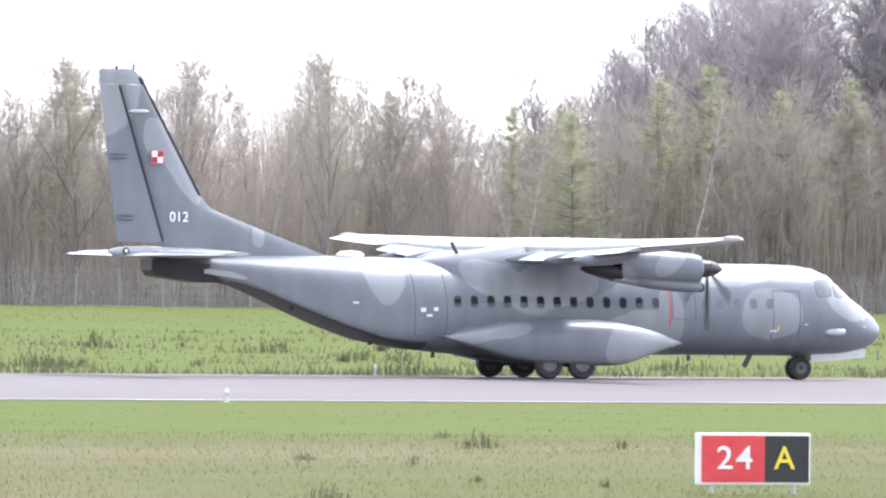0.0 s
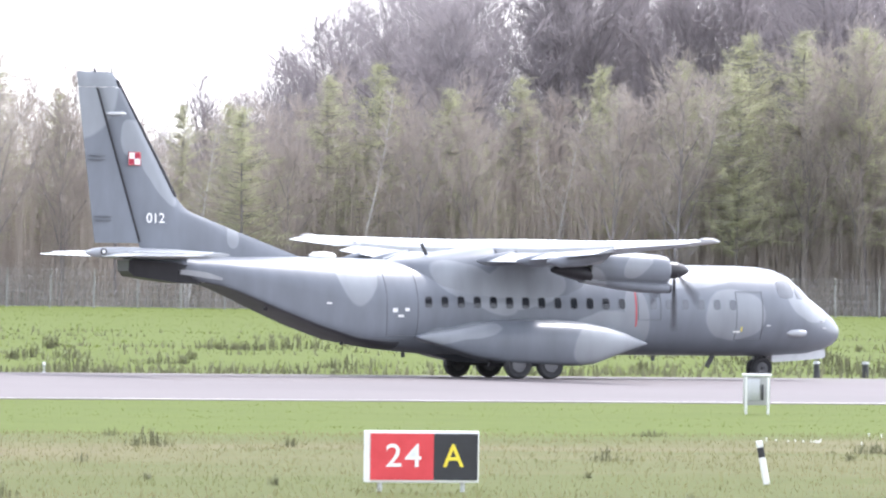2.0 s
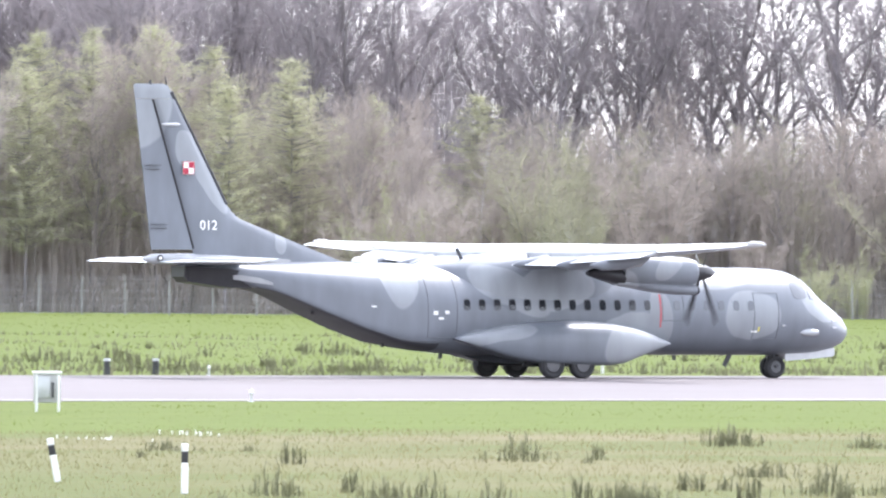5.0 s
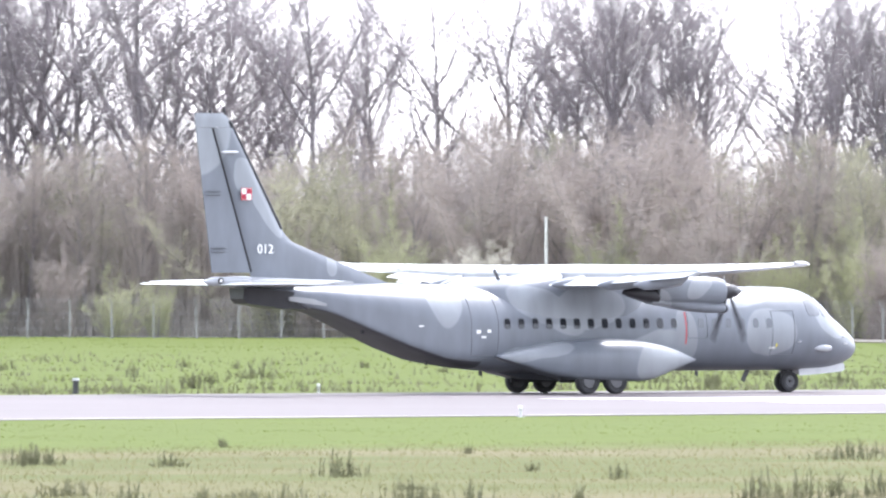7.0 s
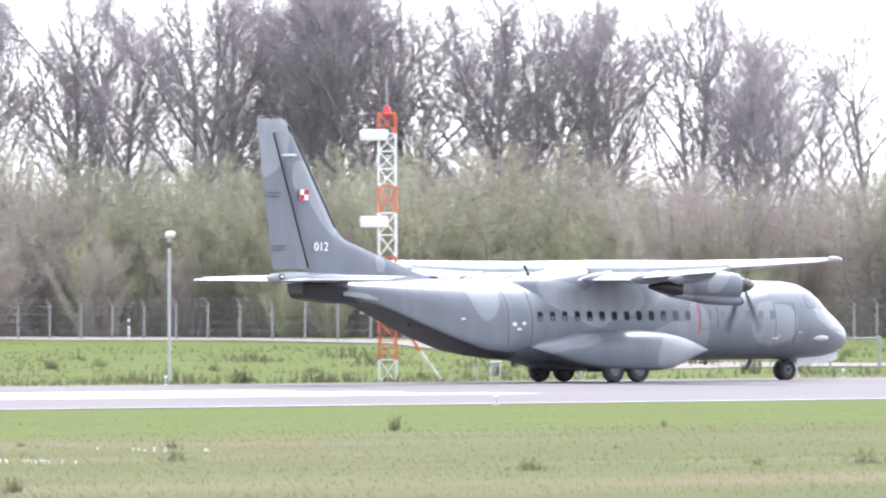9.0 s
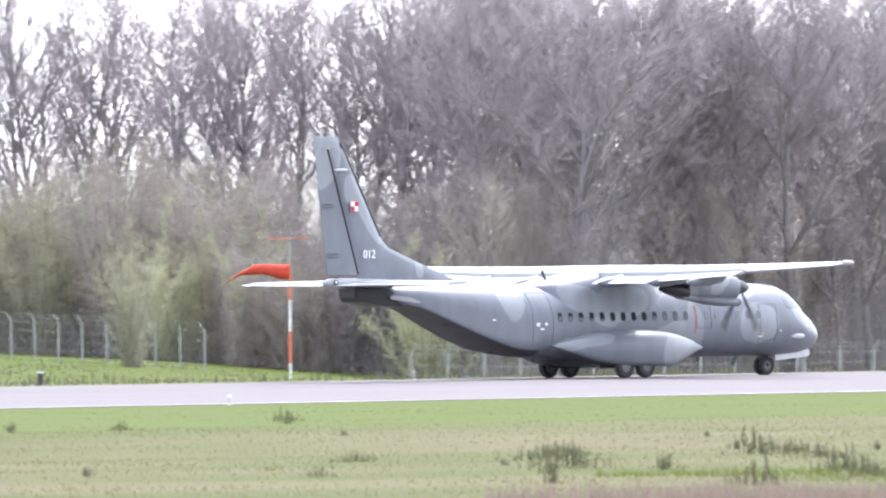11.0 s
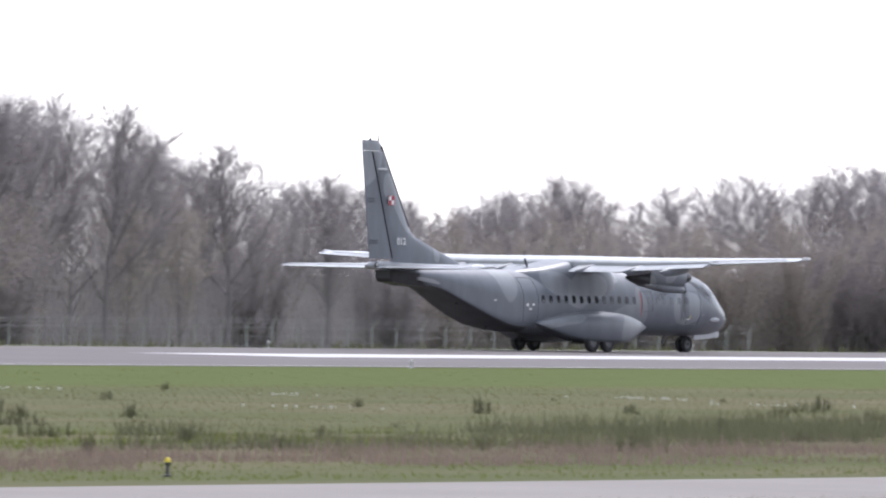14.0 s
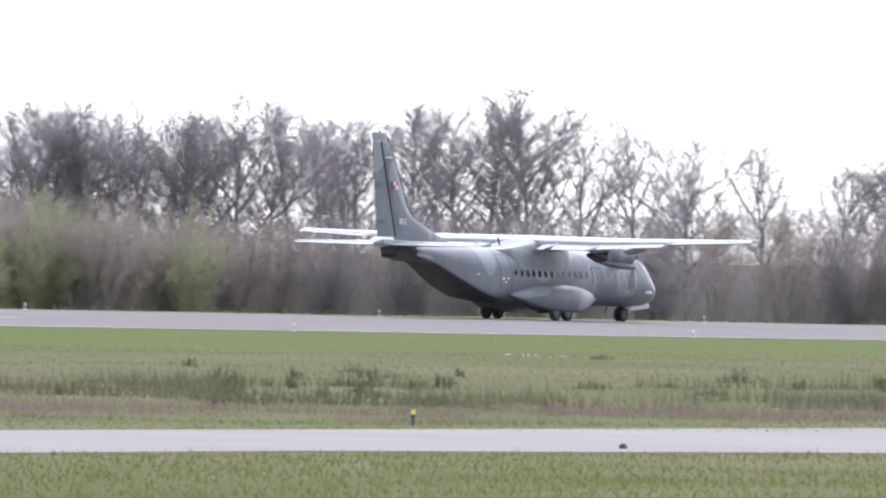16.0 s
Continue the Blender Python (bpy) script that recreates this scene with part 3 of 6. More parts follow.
def slab_ring(le, te, z, th):
    """A lens-shaped level section of the fin."""
    pts = []
    for i in range(9):
        t = i / 8
        pts.append((le + (te - le) * t, th * (math.sqrt(t) * (1.35 - t) * 1.3 if t < 0.999 else 0.03), z))
    return [(x, y, z_) for x, y, z_ in pts] + [(x, -y, z_) for x, y, z_ in reversed(pts[1:])]


bm = bmesh.new()
add_loft(bm, [slab_ring(le, hinge(z) + 0.025 if 3.84 < z < 8.3 else (hinge(z) if z < 4 else trailing(z)), z, 0.2 - 0.014 * (z - 3.4)) for z, le in
              [(z, le) for z, le in FIN if z < 8.3] + [(8.27, -12.14)]])
part("fin", bm, CAMO, aircraft, "swept grey fin with a dorsal fillet")
bm = bmesh.new()
add_loft(bm, [slab_ring(le, trailing(z), z, 0.065) for z, le in ((8.28, -12.145), (8.5, -12.28), (8.66, -12.4))] + [slab_ring(-12.55, trailing(8.72) + 0.05, 8.72, 0.04)])
part("fin_tip", bm, CAMO, aircraft, "grey fin cap")
bm = bmesh.new()
add_loft(bm, [[(hinge(z) - 0.02, 0.1 - 0.008 * (z - 3.8), z), (trailing(z), 0.015, z), (trailing(z), -0.015, z), (hinge(z) - 0.02, -0.1 + 0.008 * (z - 3.8), z)] for z in (3.8, 5.0, 6.5, 8.27)])
part("rudder", bm, CAMO, aircraft, "grey rudder with small hinge fairings", False)
bm = bmesh.new()
for s in (0.11, -0.11):
    add_tube(bm, (hinge(3.84), s * 0.95, 3.84), (hinge(8.25), s * 0.65, 8.25), 0.034, n=6)
part("rudder_gap", bm, BLACK, aircraft, "dark hinge line of the rudder")
bm = bmesh.new()
zz = [5.15, 6.2, 7.22, 8.48]
lx = [-10.37, -10.96, -11.54, -12.27]
for za, xa, zb2, xb in zip(zz, lx, zz[1:], lx[1:]):
    add_tube(bm, (xa - 0.02, 0, za), (xb - 0.02, 0, zb2), 0.058, n=8)
part("fin_edge_boot", bm, BLACK, aircraft, "black rubber strip on the fin's leading edge")
for z in (6.25, 4.5):
    for side in (1, -1):
        bm = bmesh.new()
        for dz in (-0.055, 0.055):
            add_lathe(bm, [(0.26, 0.005), (0.12, 0.024), (-0.2, 0.024), (-0.32, 0.01)], n=8, at=(trailing(z) + 0.35, side * 0.09, z + dz))
        part("rudder_hinge_fairing", bm, SEAM, aircraft, "pair of small dark hinge fairings")
for side in (1, -1):
    bm = bmesh.new()
    add_lathe(bm, [(-12.05, 0.01), (-12.15, 0.05), (-12.55, 0.05), (-12.7, 0.01)], n=8, at=(0, side * 0.16, 7.52))
    part("fin_aerial", bm, PALE, aircraft, "pale horizontal aerial on the fin")
    m = Matrix.Translation((-11.12, -side * 0.245, 4.52)) @ Euler((radians(90), 0, 0 if side == 1 else math.pi)).to_matrix().to_4x4()
    lettering("serial_number", "012", 0.28, m, WHITE, aircraft, "white serial number on the fin")
    bdg = part("badge", (lambda b: (add_box(b, (-11.8, -side * 0.215, 6.23), (0.38, 0.012, 0.38)), b)[1])(bmesh.new()), WHITE, aircraft, "red and white chequered square badge", False)
    for dx, dz, mt in ((-0.085, 0.085, WHITE), (0.085, 0.085, CRIMSON), (-0.085, -0.085, CRIMSON), (0.085, -0.085, WHITE)):
        bm = bmesh.new()
        add_box(bm, (-11.8 + dx, -side * 0.224, 6.23 + dz), (0.165, 0.012, 0.165))
        part("chequer", bm, mt, bdg, "", False)
    bm = bmesh.new()
    for zc_ in (6.23 - 0.182, 6.23 + 0.182):
        add_box(bm, (-11.8, -side * 0.224, zc_), (0.38, 0.012, 0.014))
    for xc_ in (-11.8 - 0.182, -11.8 + 0.182):
        add_box(bm, (xc_, -side * 0.226, 6.23), (0.014, 0.012, 0.38))
    part("badge_border", bm, RED, bdg, "", False)
bm = bmesh.new()
add_tube(bm, (-12.45, 0, 8.7), (-12.5, 0, 8.95), 0.03, 0.015, 6)
part("fin_whip", bm, DARK_METAL, aircraft, "small whip aerial on the fin tip")
bm = bmesh.new()
add_tube(bm, (-13.0, 0, 8.7), (-13.0, 0, 8.82), 0.05, 0.03, 8)
part("fin_beacon", bm, DARK_METAL, aircraft, "small beacon on the fin tip")

# tailplane and elevators
bm = bmesh.new()
add_loft(bm, [wing_ring(y, -10.0 - 1.15 * abs(y) / 5.3, 2.95 - 1.85 * abs(y) / 5.3, 3.5, 0.1, 0.8, 0.68, 0.0) for y in (-5.3, -4, -2, 0, 2, 4, 5.3)])
part("tailplane", bm, WING_PAINT, aircraft, "pale grey tailplane")
for side in (1, -1):
    bm = bmesh.new()
    rr = []
    for y in np.linspace(0.35, 5.3, 4):
        ch = 2.95 - 1.85 * y / 5.3
        hx = -10.0 - 1.15 * y / 5.3 - 0.69 * ch
        rr.append([(hx - u, side * y, 3.47 + w - u * 0.06) for u, w in airfoil(0.32 * ch, 0.13, 0.0, 6)])
    add_loft(bm, rr)
    part("elevator", bm, WING_PAINT, aircraft, "pale grey elevator")
bm = bmesh.new()
add_loft(bm, [[(x, w * math.cos(2 * math.pi * i / 16), 3.52 + hgt * math.sin(2 * math.pi * i / 16)) for i in range(16)] for x, w, hgt in
              ((-9.4, 0.4, 0.06), (-10.4, 0.34, 0.14), (-12.0, 0.26, 0.17), (-12.9, 0.16, 0.14), (-13.2, 0.05, 0.05))])
part("tail_cone", bm, WING_PAINT, aircraft, "grey tail cone")
bm = bmesh.new()
add_lathe(bm, [(0, 0.1), (0.02, 0.1)], axis_x=False, n=16, at=(-12.75, -0.25, 3.55))
part("tail_roundel", bm, BLACK, aircraft, "small dark ring on the tail cone")
bm = bmesh.new()
add_lathe(bm, [(0, 0.05), (0.02, 0.05)], axis_x=False, n=16, at=(-12.75, -0.265, 3.55))
part("tail_light", bm, WHITE, aircraft, "small white tail light")


# landing gear fairings, legs, doors
def sponson(side):
    """The wheel fairing: a steep, slightly undercut flank under a rounded shoulder."""
    bm = bmesh.new()
    rr = []
    for x, zb, zt, out in ((-3.25, 1.17, 1.22, 1.38), (-2.9, 1.07, 1.3, 1.48), (-2.26, 0.88, 1.42, 1.68), (-1.54, 0.63, 1.58, 2.0), (-0.65, 0.46, 1.7, 2.26), (0.25, 0.42, 1.74, 2.32), (1.15, 0.39, 1.74, 2.32),
                           (1.9, 0.4, 1.69, 2.26), (2.34, 0.45, 1.63, 2.14), (2.8, 0.6, 1.55, 2.02), (3.15, 0.71, 1.46, 1.9), (3.52, 0.82, 1.36, 1.75), (3.9, 0.93, 1.22, 1.57), (4.3, 1.03, 1.08, 1.38)):
        h, w = zt - zb, out - 1.3
        outer = [(1.3, zt), (1.3 + 0.5 * w, zt - 0.03 * h), (1.3 + 0.75 * w, zt - 0.09 * h), (1.3 + 0.9 * w, zt - 0.19 * h), (1.3 + 0.98 * w, zt - 0.33 * h), (out, zt - 0.48 * h), (1.3 + 0.99 * w, zt - 0.64 * h),
                 (1.3 + 0.96 * w, zt - 0.78 * h), (1.3 + 0.9 * w, zb + 0.1 * h), (1.3 + 0.8 * w, zb + 0.03 * h), (1.3 + 0.55 * w, zb), (1.3 + 0.2 * w, zb), (1.0, zb), (1.0, zt)]
        rr.append([(x, -side * y, z) for y, z in outer])
    add_loft(bm, rr)
    return part("wheel_fairing", bm, CAMO, aircraft, "bulged grey main wheel fairing")


def wheel(name, at, radius, width, label):
    w = new(name)
    w.parent = aircraft
    w.matrix_basis = Matrix.Translation(at)
    tagged(w, label)
    bm = bmesh.new()
    h = width / 2
    add_lathe(bm, [(-h * 0.55, radius * 0.55), (-h * 0.95, radius * 0.72), (-h, radius * 0.86), (-h * 0.75, radius * 0.97), (-h * 0.3, radius), (h * 0.3, radius), (h * 0.75, radius * 0.97),
                   (h, radius * 0.86), (h * 0.95, radius * 0.72), (h * 0.55, radius * 0.55)], axis_x=False, n=28)
    part("tyre", bm, RUBBER, w)
    bm = bmesh.new()
    add_lathe(bm, [(-h * 0.7, radius * 0.2), (-h * 0.75, radius * 0.52), (-h * 0.5, radius * 0.57), (h * 0.5, radius * 0.57), (h * 0.75, radius * 0.52), (h * 0.7, radius * 0.2)], axis_x=False, n=20)
    for i in range(6):
        a = i * math.pi / 3
        for s in (-1, 1):
            add_tube(bm, (radius * 0.36 * math.cos(a), s * h * 0.62, radius * 0.36 * math.sin(a)), (radius * 0.36 * math.cos(a), s * h * 0.8, radius * 0.36 * math.sin(a)), radius * 0.07, n=6)
    part("rim", bm, RIM, w, "pale metal wheel rim")
    return w


WHEELS = []
for side in (1, -1):
    sponson(side)
    for x in (-0.25, 0.8):
        WHEELS.append((wheel("main_wheel", (x, -side * 1.97, 0.42), 0.42, 0.26, "black-tyred main wheel with a pale rim"), Vector((x, -side * 1.97, 0.42)), 0.42))
    bm = bmesh.new()
    add_box(bm, (0.28, -side * 1.78, 0.5), (1.3, 0.1, 0.16), None, 0.02)
    add_tube(bm, (0.28, -side * 1.78, 0.5), (0.2, -side * 1.45, 0.95), 0.09, n=10)
    part("gear_leg", bm, DARK_METAL, aircraft, "dark main gear beam and leg")
    bm = bmesh.new()
    add_box(bm, (0.3, -side * 1.4, 0.55), (2.4, 0.05, 0.4), Matrix.Rotation(radians(side * 12), 4, "X"), 0.01)
    part("gear_door", bm, DARK_METAL, aircraft, "dark main gear door", False)
    WHEELS.append((wheel("nose_wheel", (8.77, -side * 0.14, 0.34), 0.34, 0.19, "black-tyred nose wheel with a pale hub"), Vector((8.77, -side * 0.14, 0.34)), 0.34))
    bm = bmesh.new()
    add_loft(bm, [[(x, -side * (0.33 + d), z) for d, z in ((0, zt), (0.03, zt), (0.05, zb), (0.02, zb))] for x, zt, zb in ((9.0, 0.76, 0.53), (9.8, 0.78, 0.58), (10.7, 0.92, 0.66), (10.78, 0.92, 0.72))])
    part("nose_gear_door", bm, PALE, aircraft, "pale open nose gear door", False)
bm = bmesh.new()
add_tube(bm, (8.77, 0, 0.36), (8.7, 0, 1.0), 0.07, n=10)
add_tube(bm, (8.77, -0.28, 0.36), (8.77, 0.28, 0.36), 0.05, n=10)
add_tube(bm, (8.75, 0, 0.6), (9.3, 0, 0.85), 0.035, n=8)
add_box(bm, (8.62, 0, 0.62), (0.1, 0.22, 0.2), None, 0.02)
part("nose_leg", bm, DARK_METAL, aircraft, "dark nose gear leg")
bm = bmesh.new()
add_box(bm, (6.95, -0.3, 0.55), (0.16, 0.04, 0.42), Matrix.Rotation(radians(30), 4, "Y"), 0.01)
part("belly_aerial", bm, DARK_METAL, aircraft, "dark slanted blade aerial under the belly", False)
for x, y, z in ((5.0, -0.4, 0.62), (-3.1, -0.2, 0.66), (-5.0, 0.0, 1.0), (-7.7, -0.5, 1.98)):
    bm = bmesh.new()
    add_box(bm, (x, y, z), (0.12, 0.04, 0.16), None, 0.01)
    part("belly_stub", bm, DARK_METAL, aircraft, "small dark stub under the belly", False)
for side in (1, -1):
    bm = bmesh.new()
    add_lathe(bm, [(9.75, 0.02), (9.7, 0.09), (9.5, 0.12), (9.2, 0.1), (9.02, 0.02)], n=12, at=(0, -side * 1.12, 1.4))
    part("nose_blister", bm, WING_PAINT, aircraft, "pale blister on the side of the nose")
    for x, z in ((10.35, 1.75), (10.4, 1.55), (8.3, 1.62)):
        bm = bmesh.new()
        p = skin(x, side * angle_of(x, z), 0.03)
        add_tube(bm, p, p + Vector((0.12, 0, 0)), 0.03, 0.01, 8)
        part("probe", bm, PALE, aircraft, "small pale probe")


# engines and propellers
PROPS = []


def engine(side):
    y0 = -side * 3.6
    def body(name, rows, power, mat, label):
        bm = bmesh.new()
        rr = []
        for x, w, zb, zt in rows:
            zc, h = (zb + zt) / 2, (zt - zb) / 2
            ring = []
            for i in range(28):
                c, sn = math.cos(2 * math.pi * i / 28), math.sin(2 * math.pi * i / 28)
                ring.append((x, y0 + w * math.copysign(abs(c) ** power, c), zc + h * math.copysign(abs(sn) ** power, sn)))
            rr.append(ring)
        add_loft(bm, rr)
        return part(name, bm, mat, aircraft, label)

    body("nacelle", ((3.76, 0.27, 2.95, 3.5), (3.7, 0.36, 2.84, 3.6), (3.45, 0.42, 2.78, 3.66), (2.6, 0.45, 2.76, 3.72), (1.8, 0.45, 2.8, 3.74), (1.1, 0.42, 2.86, 3.74)), 0.85, CAMO,
         "two-tone grey engine nacelle under the wing")
    body("intake_duct", ((3.74, 0.28, 2.56, 2.8), (3.66, 0.31, 2.54, 2.84), (3.0, 0.33, 2.55, 2.9), (2.2, 0.33, 2.62, 2.95), (1.5, 0.3, 2.74, 3.0), (0.95, 0.25, 2.82, 3.0)), 0.7, CAMO,
         "grey intake duct along the underside of the nacelle")
    # dark lip, with a flat black mouth in place of the shade inside
    body("air_intake", ((3.775, 0.25, 2.58, 2.78), (3.77, 0.3, 2.545, 2.82), (3.72, 0.305, 2.54, 2.825)), 0.7, BLACK, "black-lipped chin air intake, its shaded mouth filled in black")
    bm = bmesh.new()
    for sy in (-1, 1):
        add_tube(bm, (1.3, y0 + sy * 0.4, 2.9), (3.6, y0 + sy * 0.37, 2.83), 0.014, n=5)
    part("cowl_joint", bm, SEAM, aircraft)
    # closed black wedge: the shade inside the exhaust cavity is put into its colour
    body("exhaust_opening", ((1.14, 0.38, 2.84, 3.3), (0.9, 0.37, 2.86, 3.34), (0.5, 0.3, 2.96, 3.36), (0.15, 0.2, 3.06, 3.32), (0.0, 0.1, 3.12, 3.24)), 0.85, BLACK,
         "black tapering wedge for the shaded exhaust opening behind the nacelle")
    body("nacelle_tail", ((1.2, 0.4, 3.28, 3.74), (0.5, 0.36, 3.36, 3.72), (-0.3, 0.28, 3.42, 3.66), (-0.9, 0.12, 3.48, 3.6)), 0.85, CAMO, "grey tail of the nacelle under the wing")
    p = new("propeller")
    p.parent = aircraft
    hub = Vector((4.0, y0, 3.22))
    p.matrix_basis = Matrix.Translation(hub)
    tagged(p, "spinning six-bladed black propeller")
    bm = bmesh.new()
    add_lathe(bm, [(0.48, 0.01), (0.42, 0.08), (0.3, 0.16), (0.1, 0.23), (-0.15, 0.26), (-0.28, 0.26)], n=18)
    part("spinner", bm, PROP_PAINT, p)
    for k in range(6):
        bm = bmesh.new()
        rr = []
        for r, c, tw in ((0.2, 0.07, 70), (0.5, 0.1, 55), (0.9, 0.13, 42), (1.3, 0.13, 32), (1.65, 0.1, 26), (1.8, 0.04, 24)):
            a = radians(tw)
            ring = []
            for u, w in ((-0.5, 0), (-0.2, 0.11), (0.3, 0.08), (0.5, 0), (0.3, -0.03), (-0.2, -0.05)):
                ring.append((c * (u * math.sin(a) + w * math.cos(a)), c * (u * math.cos(a) - w * math.sin(a)), r))
            rr.append(ring)
        add_loft(bm, rr)
        bmesh.ops.rotate(bm, verts=bm.verts[:], cent=(0, 0, 0), matrix=Matrix.Rotation(k * math.pi / 3, 3, "X"))
        part("blade", bm, PROP_PAINT, p)
    PROPS.append((p, hub))


engine(1)
engine(-1)

# ---- airfield fixtures ----
def at(az, dist):
    a = radians(az)
    return dist * math.sin(a), dist * math.cos(a)


def guidance_sign():
    s = thing("guidance_sign", pose(82.7, 162.1, 0.0, 0, 0, -6.0), "red and black holding position sign 24 A in the grass", "airfield sign")
    bm = bmesh.new()
    add_box(bm, (0, 0.05, 0.47), (1.9, 0.16, 0.82), None, 0.02)
    part("housing", bm, WHITE, s, "white sign housing", False)
    bm = bmesh.new()
    add_box(bm, (-0.36, -0.04, 0.47), (1.06, 0.02, 0.73))
    part("red_panel", bm, RED, s, "red sign panel", False)
    bm = bmesh.new()
    add_box(bm, (0.545, -0.04, 0.47), (0.74, 0.02, 0.73))
    part("black_panel", bm, BLACK, s, "black sign panel", False)
    up = Euler((radians(90), 0, 0)).to_matrix().to_4x4()
    lettering("lettering", "24", 0.36, Matrix.Translation((-0.34, -0.055, 0.47)) @ up @ Matrix.Diagonal((1.12, 1, 1, 1)), WHITE, s, "white 24", 1.15)
    lettering("lettering", "A", 0.36, Matrix.Translation((0.5, -0.055, 0.47)) @ up, YELLOW, s, "yellow A")
    for x in (-0.7, 0.7):
        bm = bmesh.new()
        add_tube(bm, (x, 0.05, -0.08), (x, 0.05, 0.08), 0.04, n=8)
        part("leg", bm, GALV, s)


CABINET_GREY = material("cabinet_grey_paint", (0.3, 0.3, 0.295), (0.4, 0.4, 0.39), 0.55)


def cabinet(x, y, turn, w, h, label):
    c = thing("equipment_cabinet", pose(x, y, ground_height(x, y), 0, 0, turn), label, "equipment cabinet")
    bm = bmesh.new()
    add_box(bm, (0, 0, h * 0.6), (w, 0.45, h * 0.75), None, 0.02)
    part("body", bm, CABINET_GREY, c, "pale grey metal body")
    bm = bmesh.new()
    add_box(bm, (0, 0, h * 0.99), (w * 1.08, 0.52, 0.06), None, 0.015)
    part("roof", bm, WHITE, c, "white overhanging roof")
    for sx in (-0.42, 0.42):
        bm = bmesh.new()
        add_box(bm, (sx * w, -0.2, h * 0.5 - 0.05), (0.06, 0.06, h), None, 0.01)
        part("leg", bm, WHITE, c)
    bm = bmesh.new()
    add_box(bm, (-0.14 * w, -0.24, h * 0.62), (0.46 * w, 0.03, h * 0.55), None, 0.01)
    part("door", bm, GALV, c, "grey metal door")
    bm = bmesh.new()
    add_box(bm, (0.2 * w, -0.25, h * 0.55), (0.05, 0.05, h * 0.4), None, 0.01)
    part("cable_duct", bm, DARK_METAL, c, "dark cable duct")


def delineator(x, y, h, lean, label):
    d = thing("marker_post", pose(x, y, ground_height(x, y), 0, lean, -28), label, "marker post", "marker posts")
    bm = bmesh.new()
    add_box(bm, (0, 0, h * 0.31), (0.11, 0.07, h * 0.62), None, 0.015)
    part("lower_post", bm, WHITE, d, "", False)
    bm = bmesh.new()
    add_box(bm, (0, 0, h * 0.73), (0.112, 0.072, h * 0.22), None, 0.01)
    part("band", bm, BLACK, d, "black band", False)
    bm = bmesh.new()
    add_box(bm, (0, 0, h * 0.92), (0.11, 0.07, h * 0.16), None, 0.015)
    part("cap", bm, WHITE, d, "", False)


guidance_sign()
cabinet(130.7, 238.9, -25, 0.62, 0.93, "pale metal equipment cabinet on legs beside the runway")
delineator(91.8, 167.4, 0.74, -11, "leaning white marker post with a black band in the grass")
delineator(90.15, 160.2, 0.8, 0, "upright white marker post with a black band in the grass")
for px, py in ((386, 530), (397, 527), (410, 522), (430, 560)):
    delineator(px, py, 1.1, 0, "white marker post with a black band beside the gravel road")
delineator(323.0, 299.5 + 6, 0.75, 0, "white marker post with a black band beyond the runway")


def edge_light(m, lens, label, category):
    e = thing("edge_light", m, label, category, category + "s")
    bm = bmesh.new()
    add_lathe(bm, [(0, 0.09), (0.03, 0.09), (0.04, 0.035), (0.2, 0.03), (0.22, 0.055), (0.25, 0.055)], n=12)
    bmesh.ops.rotate(bm, verts=bm.verts[:], cent=(0, 0, 0), matrix=Matrix.Rotation(radians(-90), 3, "Y"))
    part("stem", bm, DARK_METAL if lens == YELLOW else GALV, e, "", False)
    bm = bmesh.new()
    add_lathe(bm, [(0.25, 0.05), (0.29, 0.048), (0.33, 0.03), (0.34, 0.01)], n=12)
    bmesh.ops.rotate(bm, verts=bm.verts[:], cent=(0, 0, 0), matrix=Matrix.Rotation(radians(-90), 3, "Y"))
    part("lens", bm, lens, e)
    return e


first = None
for k in range(16):
    x = 85.4 + 29.1 * k
    for y in (near_edge(x) - 0.9, far_edge(x) + 0.9):
        m = Matrix.Translation((x, y, -0.04))
        if first is None:
            first = edge_light(m, WHITE, "small white elevated light at the runway edge", "runway light")
        else:
            copy_thing(first, m)
taxi = edge_light(pose(154.0, 125.8, -0.05), YELLOW, "small yellow elevated light beside the taxiway", "taxiway light")
for x, y in ((195.6, 126.0), (237.0, 126.4)):
    copy_thing(taxi, pose(x, y, -0.05))
bm = bmesh.new()
add_lathe(bm, [(0, 0.08), (0.05, 0.075), (0.09, 0.045), (0.1, 0.01)], n=12)
bmesh.ops.rotate(bm, verts=bm.verts[:], cent=(0, 0, 0), matrix=Matrix.Rotation(radians(-90), 3, "Y"))
dk = tagged(part("ground_fitting", bm, DARK_METAL), "small dark domed fitting on the taxiway edge", "ground fitting")
dk.location = (180.4, 111.6, 0.0)


def stub(x, y):
    s = thing("marker_stub", pose(x, y, ground_height(x, y), 0, 0, -30), "short dark post with a pale cap beyond the runway", "marker stub", "marker stubs")
    bm = bmesh.new()
    add_tube(bm, (0, 0, -0.05), (0, 0, 0.42), 0.11, 0.1, 10)
    part("post", bm, DARK_METAL, s)
    bm = bmesh.new()
    add_tube(bm, (0, 0, 0.42), (0, 0, 0.5), 0.12, 0.09, 10)
    part("cap", bm, PALE, s, "pale cap")


for x in (170.3, 172.0, 194.3, 268.3, 274.4):
    stub(x, 307.5)


